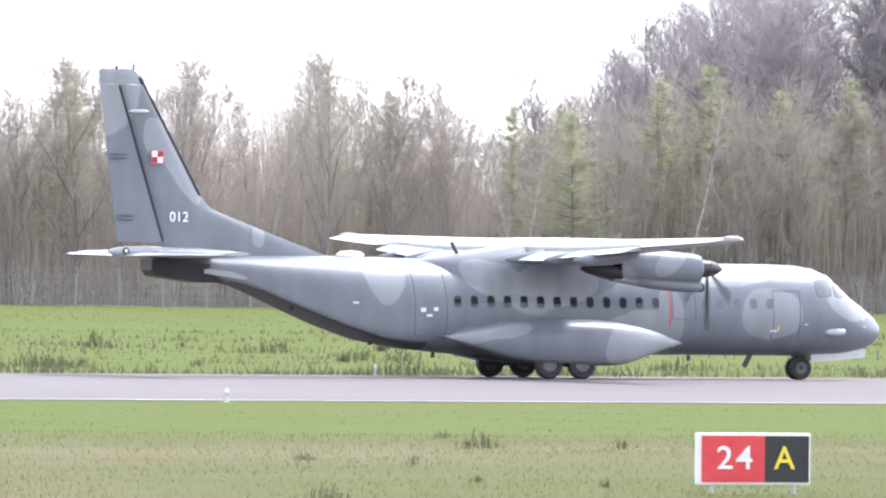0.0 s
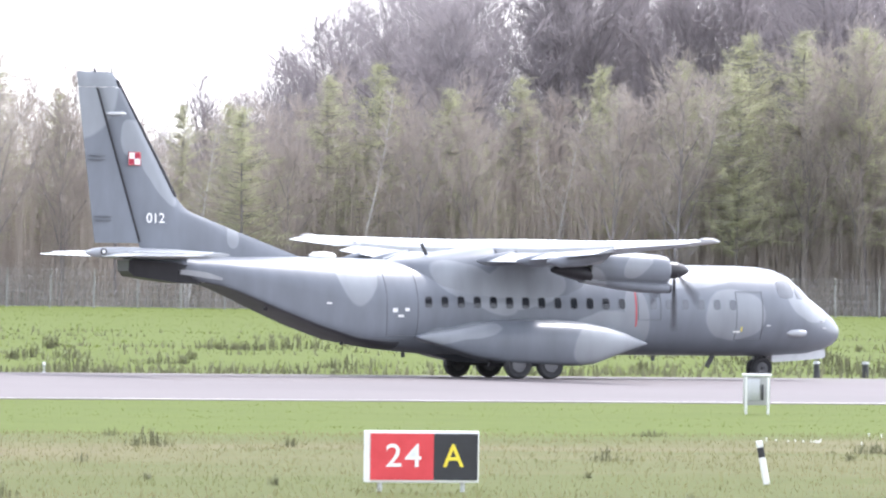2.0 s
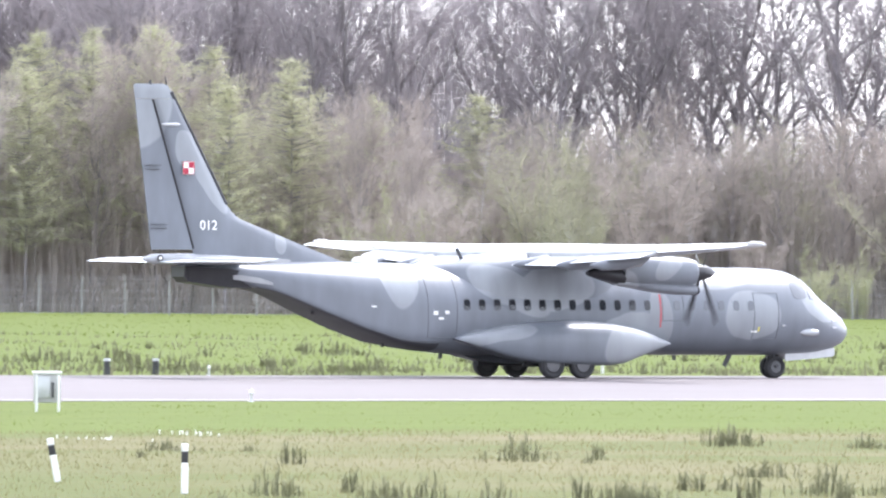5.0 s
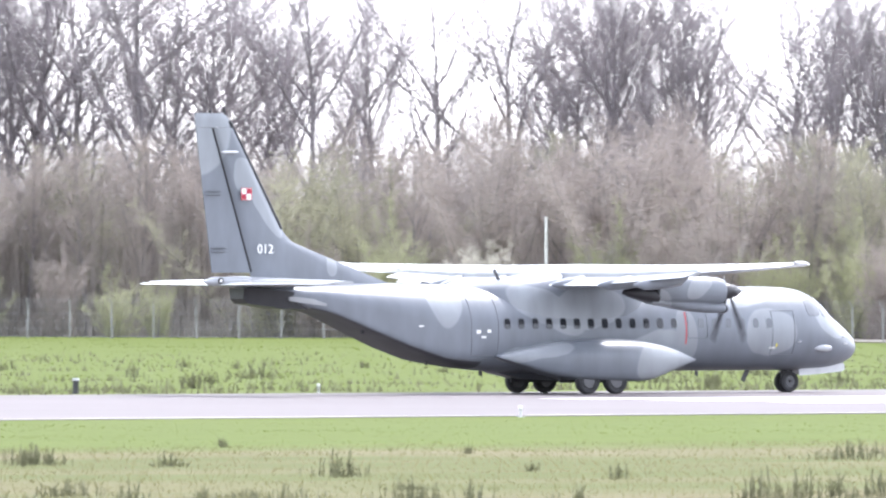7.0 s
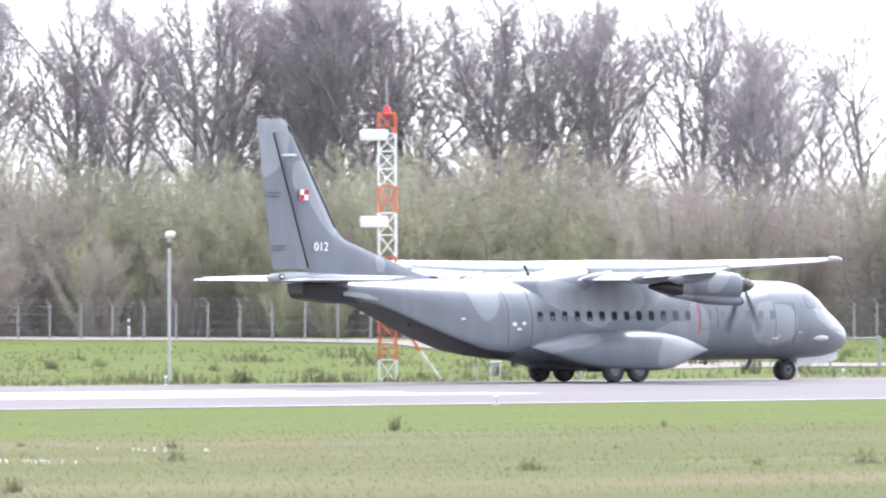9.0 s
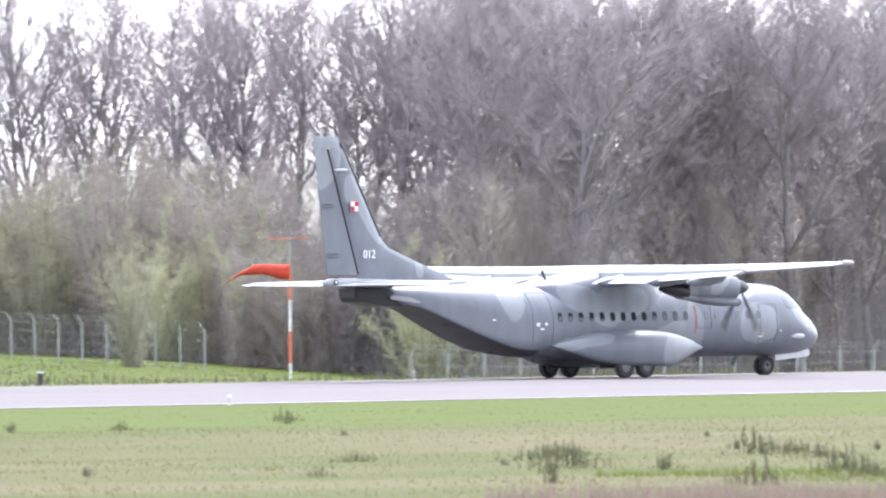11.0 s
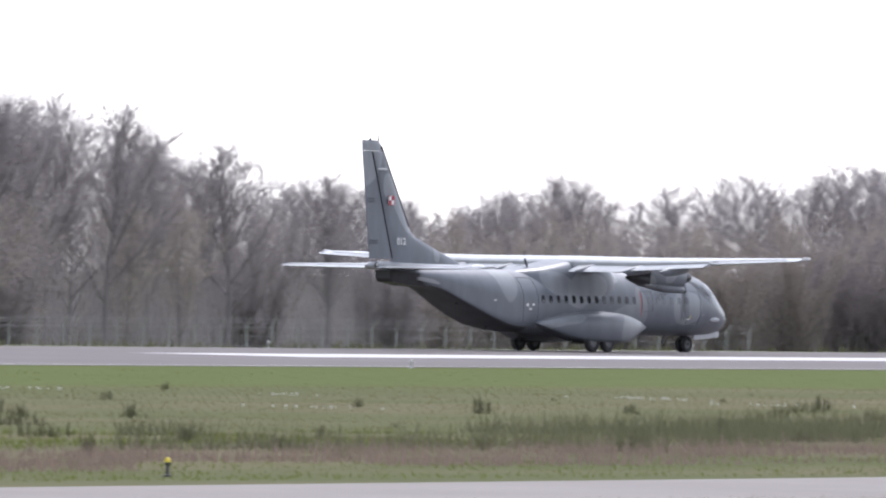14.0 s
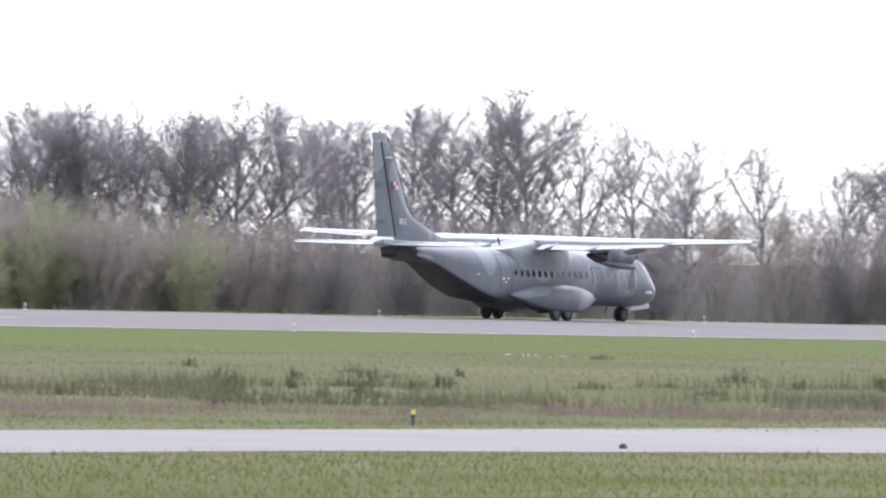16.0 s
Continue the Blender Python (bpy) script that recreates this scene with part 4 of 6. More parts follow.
def mast():
    m = thing("antenna_mast", pose(243.5, 308.6, -0.1, 0, 0, -38), "red and white lattice antenna mast with three white boxes", "antenna mast")
    half = 0.29
    cs = [(-half, -half), (half, -half), (half, half), (-half, half)]
    levels = [0.0, 0.8, 2.1, 3.3, 4.3, 5.8, 6.7, 8.5, 9.2]
    for k, (low, high) in enumerate(zip(levels, levels[1:])):
        bm = bmesh.new()
        bays = max(1, round((high - low) / 0.62))
        for c in range(bays):
            z0, z1 = low + (high - low) * c / bays, low + (high - low) * (c + 1) / bays
            for i in range(4):
                a, b = cs[i], cs[(i + 1) % 4]
                add_tube(bm, (*a, z0), (*a, z1), 0.045, n=6)
                add_tube(bm, (*a, z1), (*b, z1), 0.02, n=5)
                p, q = (a, b) if (c + i) % 2 else (b, a)
                add_tube(bm, (*p, z0), (*q, z1), 0.022, n=5)
        part("lattice_section", bm, ORANGE if k % 2 else WHITE, m, "orange-red lattice section" if k % 2 else "white lattice section")
    for z in (8.45, 5.5, 2.55):
        bm = bmesh.new()
        add_box(bm, (-0.45, -0.42, z), (0.96, 0.3, 0.38), None, 0.06)
        part("antenna_box", bm, WHITE, m, "white antenna box")
    bm = bmesh.new()
    add_tube(bm, (0, 0, 9.2), (0, 0, 10.4), 0.03, 0.012, 6)
    part("rod", bm, GALV, m)
    bm = bmesh.new()
    add_lathe(bm, [(9.1, 0.1), (9.25, 0.13), (9.4, 0.1), (9.48, 0.02)], n=12)
    bmesh.ops.rotate(bm, verts=bm.verts[:], cent=(0, 0, 0), matrix=Matrix.Rotation(radians(-90), 3, "Y"))
    part("beacon", bm, RED, m, "red beacon")
    for a, b, mt in (((0.3, 0, 2.4), (1.1, 0.1, 1.1), ORANGE), ((1.1, 0.1, 1.1), (1.9, 0.2, 0.0), WHITE)):
        bm = bmesh.new()
        add_tube(bm, a, b, 0.05, n=8)
        part("stay", bm, mt, m)


def pole(name, x, y, h, r, mat, label, head=None):
    p = thing(name, pose(x, y, ground_height(x, y), 0, 0, -35), label, name.replace("_", " "))
    bm = bmesh.new()
    add_tube(bm, (0, 0, -0.1), (0, 0, h), r, r * 0.7, 10)
    part("shaft", bm, mat, p)
    if head == "lamp":
        bm = bmesh.new()
        add_box(bm, (0, 0, h - 0.35), (0.1, 0.1, 0.2), None, 0.02)
        part("bracket", bm, DARK_METAL, p)
        bm = bmesh.new()
        add_lathe(bm, [(-0.16, 0.05), (-0.1, 0.11), (0.1, 0.12), (0.16, 0.08)], n=12, at=(0.03, 0, h))
        part("lamp_head", bm, WHITE, p, "white lamp head")
    if head == "orange_base":
        bm = bmesh.new()
        add_tube(bm, (0, 0, 0), (0, 0, 1.5), 0.32, 0.24, 10)
        part("base", bm, ORANGE, p, "orange base")
    if head == "red_top":
        bm = bmesh.new()
        add_box(bm, (0, 0, h), (0.16, 0.16, 0.22), None, 0.02)
        part("lamp", bm, ORANGE, p, "red lamp")
        bm = bmesh.new()
        add_tube(bm, (0, 0, h - 0.1), (0.32, 0.0, 0.0), 0.03, n=6)
        part("stay", bm, GALV, p)
    return p


mast()
pole("lamp_post", 236.3, 311.4, 5.05, 0.06, GALV, "thin grey lamp post with a white lamp head", "lamp")
pole("white_pole", *at(34.62, 684), 7.2, 0.1, WHITE, "tall thin white pole with an orange base", "orange_base")
pole("signal_post", 259.7, 306.6, 1.4, 0.06, WHITE, "thin white post with a red lamp at the runway edge", "red_top")
pole("thin_post", 189.5, 310.0, 1.15, 0.05, WHITE, "thin white post in tall grass beyond the runway")
pole("short_lamp_post", *at(39.36, 455), 1.95, 0.05, DARK_METAL, "short dark post with a white lamp head beside the gravel road", "lamp")
pole("red_topped_post", 250.8, 308.6, 1.28, 0.04, GALV, "thin grey post with a red lamp behind white boxes", "red_top")
pole("tall_grey_post", 251.48, 308.0, 2.2, 0.055, GALV, "plain grey steel post beyond the runway")
pole("thin_post", 246.94, 308.0, 0.75, 0.03, GALV, "thin grey post in the grass beyond the runway")
for x, w, h in ((247.73, 0.36, 0.64), (249.6, 0.5, 0.5), (250.55, 0.5, 0.5), (254.0, 0.34, 0.62)):
    cabinet(x, 308.0, -40, w, h, "small white equipment box beyond the runway")
for x in (246.0, 248.7, 252.2, 253.2, 255.2, 256.6, 257.8, 262.3, 263.9):
    pole("short_stake", x, 307.2, 0.3, 0.03, DARK_METAL, "short dark stake at the runway's far edge")


def windsock():
    """A drooping sock on a hinged pole, blown towards the camera's left."""
    x, y = at(42.985, 445)
    w = thing("windsock", pose(x, y, ground_height(x, y), 0, 0, -43), "orange-red windsock half filled on a red and white pole", "windsock")
    top = 4.1 - ground_height(x, y)
    for k in range(4):
        bm = bmesh.new()
        add_tube(bm, (0, 0, top * k / 4 - (0.1 if k == 0 else 0)), (0, 0, top * (k + 1) / 4), 0.05, n=8)
        part("pole_section", bm, (WHITE, ORANGE)[k % 2], w, ("white", "orange-red")[k % 2] + " pole section")
    bm = bmesh.new()
    add_tube(bm, (0, 0, top), (0, 0, top + 1.15), 0.025, n=6)
    part("swivel", bm, GALV, w)
    bm = bmesh.new()
    add_tube(bm, (-0.85, 0, top + 1.1), (0.75, 0, top + 1.16), 0.018, n=6)
    part("crossbar", bm, ORANGE, w, "thin orange crossbar above the sock")
    bm = bmesh.new()
    rings = []
    for u, z, r in ((-0.02, -0.34, 0.31), (-0.3, -0.36, 0.29), (-0.6, -0.3, 0.25), (-1.0, -0.24, 0.21), (-1.4, -0.26, 0.2), (-1.7, -0.33, 0.18), (-1.95, -0.43, 0.16), (-2.15, -0.55, 0.14), (-2.4, -0.72, 0.12)):
        tilt = radians(8 if u > -1.5 else 45)
        rings.append([(u + r * math.sin(a) * math.sin(tilt), r * math.cos(a), top + z + 0.2 + r * math.sin(a) * math.cos(tilt)) for a in np.linspace(0, 2 * math.pi, 14, endpoint=False)])
    add_loft(bm, rings, caps=False)
    bmesh.ops.solidify(bm, geom=bm.faces[:], thickness=0.015)
    part("sock", bm, SOCK, w, "orange-red cloth sock")


SOCK = material("orange_red_cloth", (0.6, 0.06, 0.04), (0.75, 0.12, 0.07), 0.8, thin=0.35)
windsock()


# ---- the boundary fence ----
def along(line, step):
    """Places every step metres along a line."""
    out, left = [], 0.0
    for (xa, ya), (xb, yb) in zip(line, line[1:]):
        d = math.hypot(xb - xa, yb - ya)
        s = left
        while s < d:
            out.append((xa + (xb - xa) * s / d, ya + (yb - ya) * s / d, math.degrees(math.atan2(yb - ya, xb - xa))))
            s += step
        left = s - d
    return out


POST_PAINT = material("weathered_fence_post", (0.27, 0.27, 0.265), (0.36, 0.36, 0.35), 0.9)


def fence_post_mesh():
    bm = bmesh.new()
    add_box(bm, (0, 0, 0.95), (0.085, 0.085, 2.1), None, 0.01)
    add_tube(bm, (0, 0, 1.95), (0.0, -0.3, 2.35), 0.03, n=5)
    me = bpy.data.meshes.new("post")
    bm.to_mesh(me)
    bm.free()
    me.materials.append(POST_PAINT)
    return me


WIRE = material("fence_wire", (0.3, 0.31, 0.32), (0.4, 0.41, 0.42), 0.6, 0.3)


def fence(line, step, drop, label):
    x0, y0 = line[0]
    f = thing("boundary_fence", pose(x0, y0, 0), label, "fence", "boundary fences")
    me = fence_post_mesh()
    pts = along(line, step)
    tops = []
    for x, y, a in pts:
        z = ground_height(x, y) - drop
        o = new("post", me)
        o.parent = f
        o.matrix_basis = pose(x - x0, y - y0, z, 0, random.uniform(-1.5, 1.5), a)
        tops.append(Vector((x - x0, y - y0, z)))
    v, fc = [], []

    def wire(p, q, r):
        k = len(v)
        for c in (p, q):
            v.extend([c + Vector((0, 0, r)), c + Vector((r, r, -r)), c + Vector((-r, -r, -r))])
        fc.extend([(k, k + 1, k + 4, k + 3), (k + 1, k + 2, k + 5, k + 4), (k + 2, k, k + 3, k + 5)])

    for a, b in zip(tops, tops[1:]):
        for h in (0.1, 0.55, 1.0, 1.45, 1.9, 2.12, 2.28):
            wire(a + Vector((0, -0.06, h)), b + Vector((0, -0.06, h)), 0.005)
        d = b - a
        for k in range(10):
            p, q, lo, hi = a + d * (k / 10), a + d * ((k + 1) / 10), Vector((0, -0.06, 0.05)), Vector((0, -0.06, 1.95))
            wire(p + lo, q + hi, 0.0045)
            wire(p + hi, q + lo, 0.0045)
    raw("wire_mesh", v, fc, WIRE, f, "grey wire netting")


fence([at(21.5, 690), at(26, 688), at(31, 690), at(34, 680), at(36.6, 645), at(40.6, 600), at(42.6, 560)], 2.6, 0.0, "grey wire fence on concrete posts before the birch wood")
fence([(335, 352), (420, 352), (485, 356)], 2.15, 0.0, "grey wire fence on concrete posts before the bare wood")


def gate():
    x, y = at(40.47, 446)
    g = thing("barrier_frame", pose(x, y, ground_height(x, y), 0, 0, -41), "pale steel rail barrier beside the perimeter road", "barrier")
    for k, px in enumerate((-1.75, 0.0, 1.9)):
        bm = bmesh.new()
        add_tube(bm, (px, 0, -0.1), (px, 0, 1.25), 0.07 if k != 1 else 0.05, n=8)
        part("post", bm, POST_PAINT, g)
    bm = bmesh.new()
    add_tube(bm, (-1.75, 0, 1.15), (1.9, 0, 1.15), 0.04, n=8)
    part("rail", bm, POST_PAINT, g)


gate()


# ---- vegetation ----
TRUNK = material("grey_brown_bark", (0.195, 0.177, 0.185), (0.265, 0.243, 0.251), 0.9, 0.0, 1.5, 12.0, per_object=0.25)
SHRUB_BARK = material("grey_shrub_bark", (0.2, 0.182, 0.172), (0.28, 0.258, 0.24), 0.9, 0.0, 1.5, 12.0, per_object=0.25)
BIRCH_BARK = material("pale_birch_bark", (0.4, 0.385, 0.375), (0.54, 0.52, 0.505), 0.85, 0.0, 1.0, 6.0)
# Twigs lightened and tinted mauve, needles paled: distance haze put into the colour.
TWIG = material("haze_tinted_twigs", (0.255, 0.231, 0.242), (0.325, 0.297, 0.309), 0.9, 0.0, 0.25, 2.0, per_object=0.3, thin=0.62)
TWIG_TAN = material("tan_budding_twigs", (0.34, 0.298, 0.275), (0.43, 0.382, 0.35), 0.9, 0.0, 0.2, 2.0, per_object=0.35, thin=0.4)
LARCH = material("fresh_larch_needles", (0.43, 0.435, 0.27), (0.52, 0.52, 0.345), 0.9, 0.0, 0.3, 2.0, per_object=0.35, thin=0.5)
BUD = material("olive_spring_buds", (0.31, 0.305, 0.22), (0.4, 0.39, 0.285), 0.9, 0.0, 0.25, 2.0, per_object=0.4, thin=0.45)
BUD_LIGHT = material("fresh_yellow_green_buds", (0.36, 0.37, 0.23), (0.45, 0.455, 0.3), 0.9, 0.0, 0.25, 2.0, per_object=0.5, thin=0.5)
BLOSSOM = material("white_blossom", (0.52, 0.49, 0.42), (0.66, 0.63, 0.56), 0.9, 0.0, 0.6, 4.0, thin=0.4)
THICKET = material("grey_brown_thicket", (0.195, 0.182, 0.178), (0.265, 0.248, 0.24), 0.95, 0.0, 0.07, 0.8, per_island=0.3, thin=0.4)


BASE_H = 15.0


class Growth:
    """Gathers tapered limbs and thin twig slivers into two meshes."""

    def __init__(self, seed):
        self.rng = random.Random(seed)
        self.v, self.f, self.tv, self.tf = [], [], [], []

    def limb(self, pts, r0, r1, n=5):
        base = len(self.v)
        m = len(pts)
        for i, p in enumerate(pts):
            d = (pts[min(i + 1, m - 1)] - pts[max(i - 1, 0)]).normalized()
            s = d.orthogonal().normalized()
            t = d.cross(s)
            r = r0 + (r1 - r0) * i / (m - 1)
            for k in range(n):
                a = 2 * math.pi * k / n
                self.v.append(p + (s * math.cos(a) + t * math.sin(a)) * r)
        for i in range(m - 1):
            for k in range(n):
                j = (k + 1) % n
                self.f.append((base + i * n + k, base + i * n + j, base + (i + 1) * n + j, base + (i + 1) * n + k))

    def sliver(self, p, d, length, wide):
        s = d.cross(Vector((self.rng.uniform(-1, 1), self.rng.uniform(-1, 1), self.rng.uniform(-0.3, 0.3))))
        if s.length < 1e-4:
            s = d.orthogonal()
        s = s.normalized() * wide / 2
        b = len(self.tv)
        self.tv += [p - s, p + s, p + d * length]
        self.tf.append((b, b + 1, b + 2))

    def bent(self, p, d, length, n, wobble, lift=0.0):
        pts = [p.copy()]
        for _ in range(n):
            d = (d + Vector((self.rng.gauss(0, wobble), self.rng.gauss(0, wobble), self.rng.gauss(0, wobble) + lift))).normalized()
            p = p + d * (length / n)
            pts.append(p.copy())
        return pts, d


def finish(g, name, bark, crown_mat, label, category, group):
    t = thing(name, Matrix(), label, category, group)
    k = (7.0 if name == "shrub" else BASE_H) / sorted(p.z for p in g.tv)[int(len(g.tv) * (0.985 if name in ("bare_tree", "budding_tree") else 0.997))]
    g.v, g.tv = [Vector((p.x * max(1.0, k) ** 0.5, p.y * max(1.0, k) ** 0.5, p.z * k)) for p in g.v], [Vector((p.x * max(1.0, k) ** 0.5, p.y * max(1.0, k) ** 0.5, p.z * k)) for p in g.tv]
    raw("trunk", g.v, g.f, bark, t, "", True)
    raw("crown", g.tv, g.tf, crown_mat, t)
    return t


def bare_tree(seed, height, spread, dense, label, crown_mat, limbs=7, clear=0.4, twist=0.07, kind="bare_tree"):
    """A leafless broadleaf tree: a straight stem, limbs that rise and fork, and a rounded haze of fine twigs."""
    g = Growth(seed)
    R = g.rng
    r0 = height * (0.0125 if kind == "bare_tree" else 0.0075)
    fine = 0.85 if dense < 3 else 1.1
    top = height * R.uniform(0.8, 0.88)
    stem, d = g.bent(Vector((0, 0, -0.2)), Vector((R.gauss(0, 0.03), R.gauss(0, 0.03), 1)), top, 9, 0.035, 0.06)
    g.limb(stem, r0, r0 * 0.16, 6)
    for k in range(limbs + 1):
        u = clear + (0.93 - clear) * (k / limbs) ** 0.9
        f = min(8.99, u * 9)
        p = stem[int(f)].lerp(stem[int(f) + 1], f % 1) if k < limbs else stem[-1]
        a = 2.4 * k + R.uniform(-0.5, 0.5)
        flare = spread * R.uniform(0.7, 1.3) * (0.25 if k == limbs else 1.0)
        ln = min(height * R.uniform(0.36, 0.46), (height * R.uniform(0.95, 1.06) - p.z) * (0.9 if k < limbs else 1.0))
        limb, de = g.bent(p, Vector((math.cos(a) * flare, math.sin(a) * flare, 1)).normalized(), ln, 6, twist, 0.07)
        rl = r0 * (0.6 - 0.32 * u)
        g.limb(limb, rl, rl * 0.2, 4)
        for i in range(1, 7):
            for _ in range(2):
                b = R.random() * 2 * math.pi
                q = limb[i - 1].lerp(limb[i], R.random())
                along_ = (limb[i] - limb[i - 1]).normalized()
                bd = (along_ * 0.9 + Vector((math.cos(b) * spread, math.sin(b) * spread, R.uniform(-0.05, 0.35)))).normalized()
                bl = height * R.uniform(0.11, 0.21) * (1.15 - 0.6 * i / 6)
                br, _e = g.bent(q, bd, bl, 3, 0.13, 0.07)
                g.limb(br, rl * 0.35, rl * 0.08, 3)
                for j in range(1, 4):
                    for _t in range(dense):
                        b2 = br[j - 1].lerp(br[j], R.random())
                        d2 = ((br[j] - br[j - 1]).normalized() + Vector((R.gauss(0, 0.5), R.gauss(0, 0.5), R.gauss(0.18, 0.4)))).normalized()
                        l2 = height * R.uniform(0.045, 0.085)
                        g.sliver(b2, d2, l2, R.uniform(0.026, 0.042) * fine)
                        for _u in range(5):
                            d3 = (d2 + Vector((R.gauss(0, 0.45), R.gauss(0, 0.45), R.gauss(0.12, 0.35)))).normalized()
                            g.sliver(b2 + d2 * l2 * R.uniform(0.1, 0.9), d3, l2 * R.uniform(0.4, 0.85), R.uniform(0.014, 0.026) * fine)
    return finish(g, kind, TRUNK, crown_mat, label, "tree", kind.replace("_", " ") + "s of the wood")


def birch(seed, height, label):
    """A slim pale-stemmed birch with thin rising twigs."""
    g = Growth(seed)
    R = g.rng
    for s in range(R.choice((1, 1, 2))):
        stem, d = g.bent(Vector((R.gauss(0, 0.3), R.gauss(0, 0.3), -0.2)), Vector((R.gauss(0, 0.06), R.gauss(0, 0.06), 1)), height * (1 - 0.1 * s), 10, 0.045, 0.03)
        g.limb(stem, height * 0.0085, height * 0.001, 6)
        for i in range(3, 11):
            for _ in range(7):
                a = R.random() * 2 * math.pi
                p = stem[i - 1].lerp(stem[i], R.random())
                dd = Vector((math.cos(a) * 0.75, math.sin(a) * 0.75, 0.8)).normalized()
                br, de = g.bent(p, dd, height * R.uniform(0.08, 0.16) * (1.25 - i / 12), 3, 0.14, 0.0)
                g.limb(br, 0.03, 0.01, 3)
                for j in range(1, 4):
                    for _ in range(5):
                        d2 = ((br[j] - br[j - 1]).normalized() + Vector((R.gauss(0, 0.5), R.gauss(0, 0.5), R.gauss(0.0, 0.5)))).normalized()
                        g.sliver(br[j - 1].lerp(br[j], R.random()), d2, R.uniform(0.4, 0.9), R.uniform(0.03, 0.05))
    return finish(g, "birch_tree", BIRCH_BARK, TWIG_TAN, label, "tree", "birch trees of the wood")


def larch(seed, height, label):
    """A conical larch in its first pale green needles."""
    g = Growth(seed)
    R = g.rng
    stem, d = g.bent(Vector((0, 0, -0.2)), Vector((0, 0, 1)), height, 8, 0.012, 0.05)
    g.limb(stem, height * 0.0065, 0.015, 6)
    rows_n = 46
    for k in range(rows_n):
        t = (k + R.random()) / rows_n
        z = height * (0.25 + 0.74 * t)
        reach = height * 0.22 * (1 - t) ** 0.7 + 0.35
        for _ in range(5):
            a = R.random() * 2 * math.pi
            dd = Vector((math.cos(a), math.sin(a), R.uniform(-0.15, 0.45))).normalized()
            ln = reach * R.uniform(0.35, 1.3)
            p0 = Vector((0, 0, z))
            br, de = g.bent(p0, dd, ln, 3, 0.1, 0.06)
            g.limb(br, 0.035, 0.012, 3)
            for _ in range(int(12 + ln * 18)):
                u = R.random() ** 0.8 * 2.999
                p = br[int(u)].lerp(br[int(u) + 1], u % 1)
                d2 = Vector((R.gauss(0, 0.6), R.gauss(0, 0.6), R.gauss(-0.35, 0.6))).normalized()
                g.sliver(p, d2, R.uniform(0.25, 0.65), R.uniform(0.014, 0.03))
    return finish(g, "larch_tree", TRUNK, LARCH, label, "tree", "larch trees of the wood")


def bush(seed, height, wide, crown_mat, label, group, leafy=1.0):
    """A many-stemmed shrub: thin stems lost in twigs, which thicken towards a rounded top."""
    g = Growth(seed)
    R = g.rng
    for _ in range(26):
        a = R.random() * 2 * math.pi
        lean = R.random() ** 0.8
        dd = Vector((math.cos(a) * lean * wide, math.sin(a) * lean * wide, 1)).normalized()
        pts, de = g.bent(Vector((R.gauss(0, wide * 0.7), R.gauss(0, wide * 0.7), -0.1)), dd, height * R.uniform(0.6, 1.0) * (1 - 0.22 * lean), 5, 0.07, 0.03)
        g.limb(pts, 0.03, 0.008, 3)
        for i in range(1, 6):
            for _ in range(int(8 * leafy)):
                p = pts[i - 1].lerp(pts[i], R.random())
                d2 = ((pts[i] - pts[i - 1]).normalized() * 0.8 + Vector((R.gauss(0, 0.5), R.gauss(0, 0.5), R.gauss(0.15, 0.4)))).normalized()
                l2 = R.uniform(0.5, 1.1)
                g.sliver(p, d2, l2, R.uniform(0.015, 0.028))
                for _ in range(11):
                    d3 = Vector((R.gauss(0, 0.8), R.gauss(0, 0.8), R.gauss(0.2, 0.8))).normalized()
                    g.sliver(p + d2 * l2 * R.uniform(0.2, 1), d3, R.uniform(0.18, 0.42), R.uniform(0.012, 0.024))
    return finish(g, "shrub", SHRUB_BARK, crown_mat, label, "shrub", group)


L_BARE = "leafless broadleaf tree with fine twigs tinted mauve for distance haze"
BARE = [bare_tree(11, BASE_H, 0.65, 2, L_BARE, TWIG, 8, 0.38), bare_tree(12, BASE_H, 0.55, 2, L_BARE, TWIG, 8, 0.44), bare_tree(13, BASE_H, 0.8, 2, L_BARE, TWIG, 9, 0.34, 0.1),
        bare_tree(14, BASE_H, 0.6, 2, L_BARE, TWIG, 8, 0.42), bare_tree(15, BASE_H, 0.72, 2, L_BARE, TWIG, 9, 0.38, 0.09)]
L_DENSE = "tall leafless tree with a dense dark twiggy crown"
DENSE = [bare_tree(21, BASE_H, 0.75, 3, L_DENSE, TWIG, 10, 0.3), bare_tree(22, BASE_H, 0.68, 3, L_DENSE, TWIG, 10, 0.34), bare_tree(23, BASE_H, 0.85, 3, L_DENSE, TWIG, 10, 0.32)]
L_TAN = "budding tree with tan-brown twigs"
TAN = [bare_tree(31, BASE_H, 0.6, 3, L_TAN, TWIG_TAN, 9, 0.12, kind="budding_tree"), bare_tree(32, BASE_H, 0.55, 3, L_TAN, TWIG_TAN, 9, 0.15, kind="budding_tree"), bare_tree(33, BASE_H, 0.55, 3, "budding tree with a first yellow-green haze", BUD, 9, 0.16, kind="budding_tree")]
BIRCHES = [birch(41, BASE_H, "slim birch with a pale stem and bare twigs"), birch(42, BASE_H, "slim birch with a pale stem and bare twigs"), birch(45, BASE_H, "slim birch with a pale stem and bare twigs")]
LARCHES = [larch(51, BASE_H, "conical larch in fresh pale green needles"), larch(52, BASE_H, "conical larch in fresh pale green needles")]
L_SHRUB, G_SHRUB = "tall olive-green shrub coming into leaf", "shrubs before the wood"
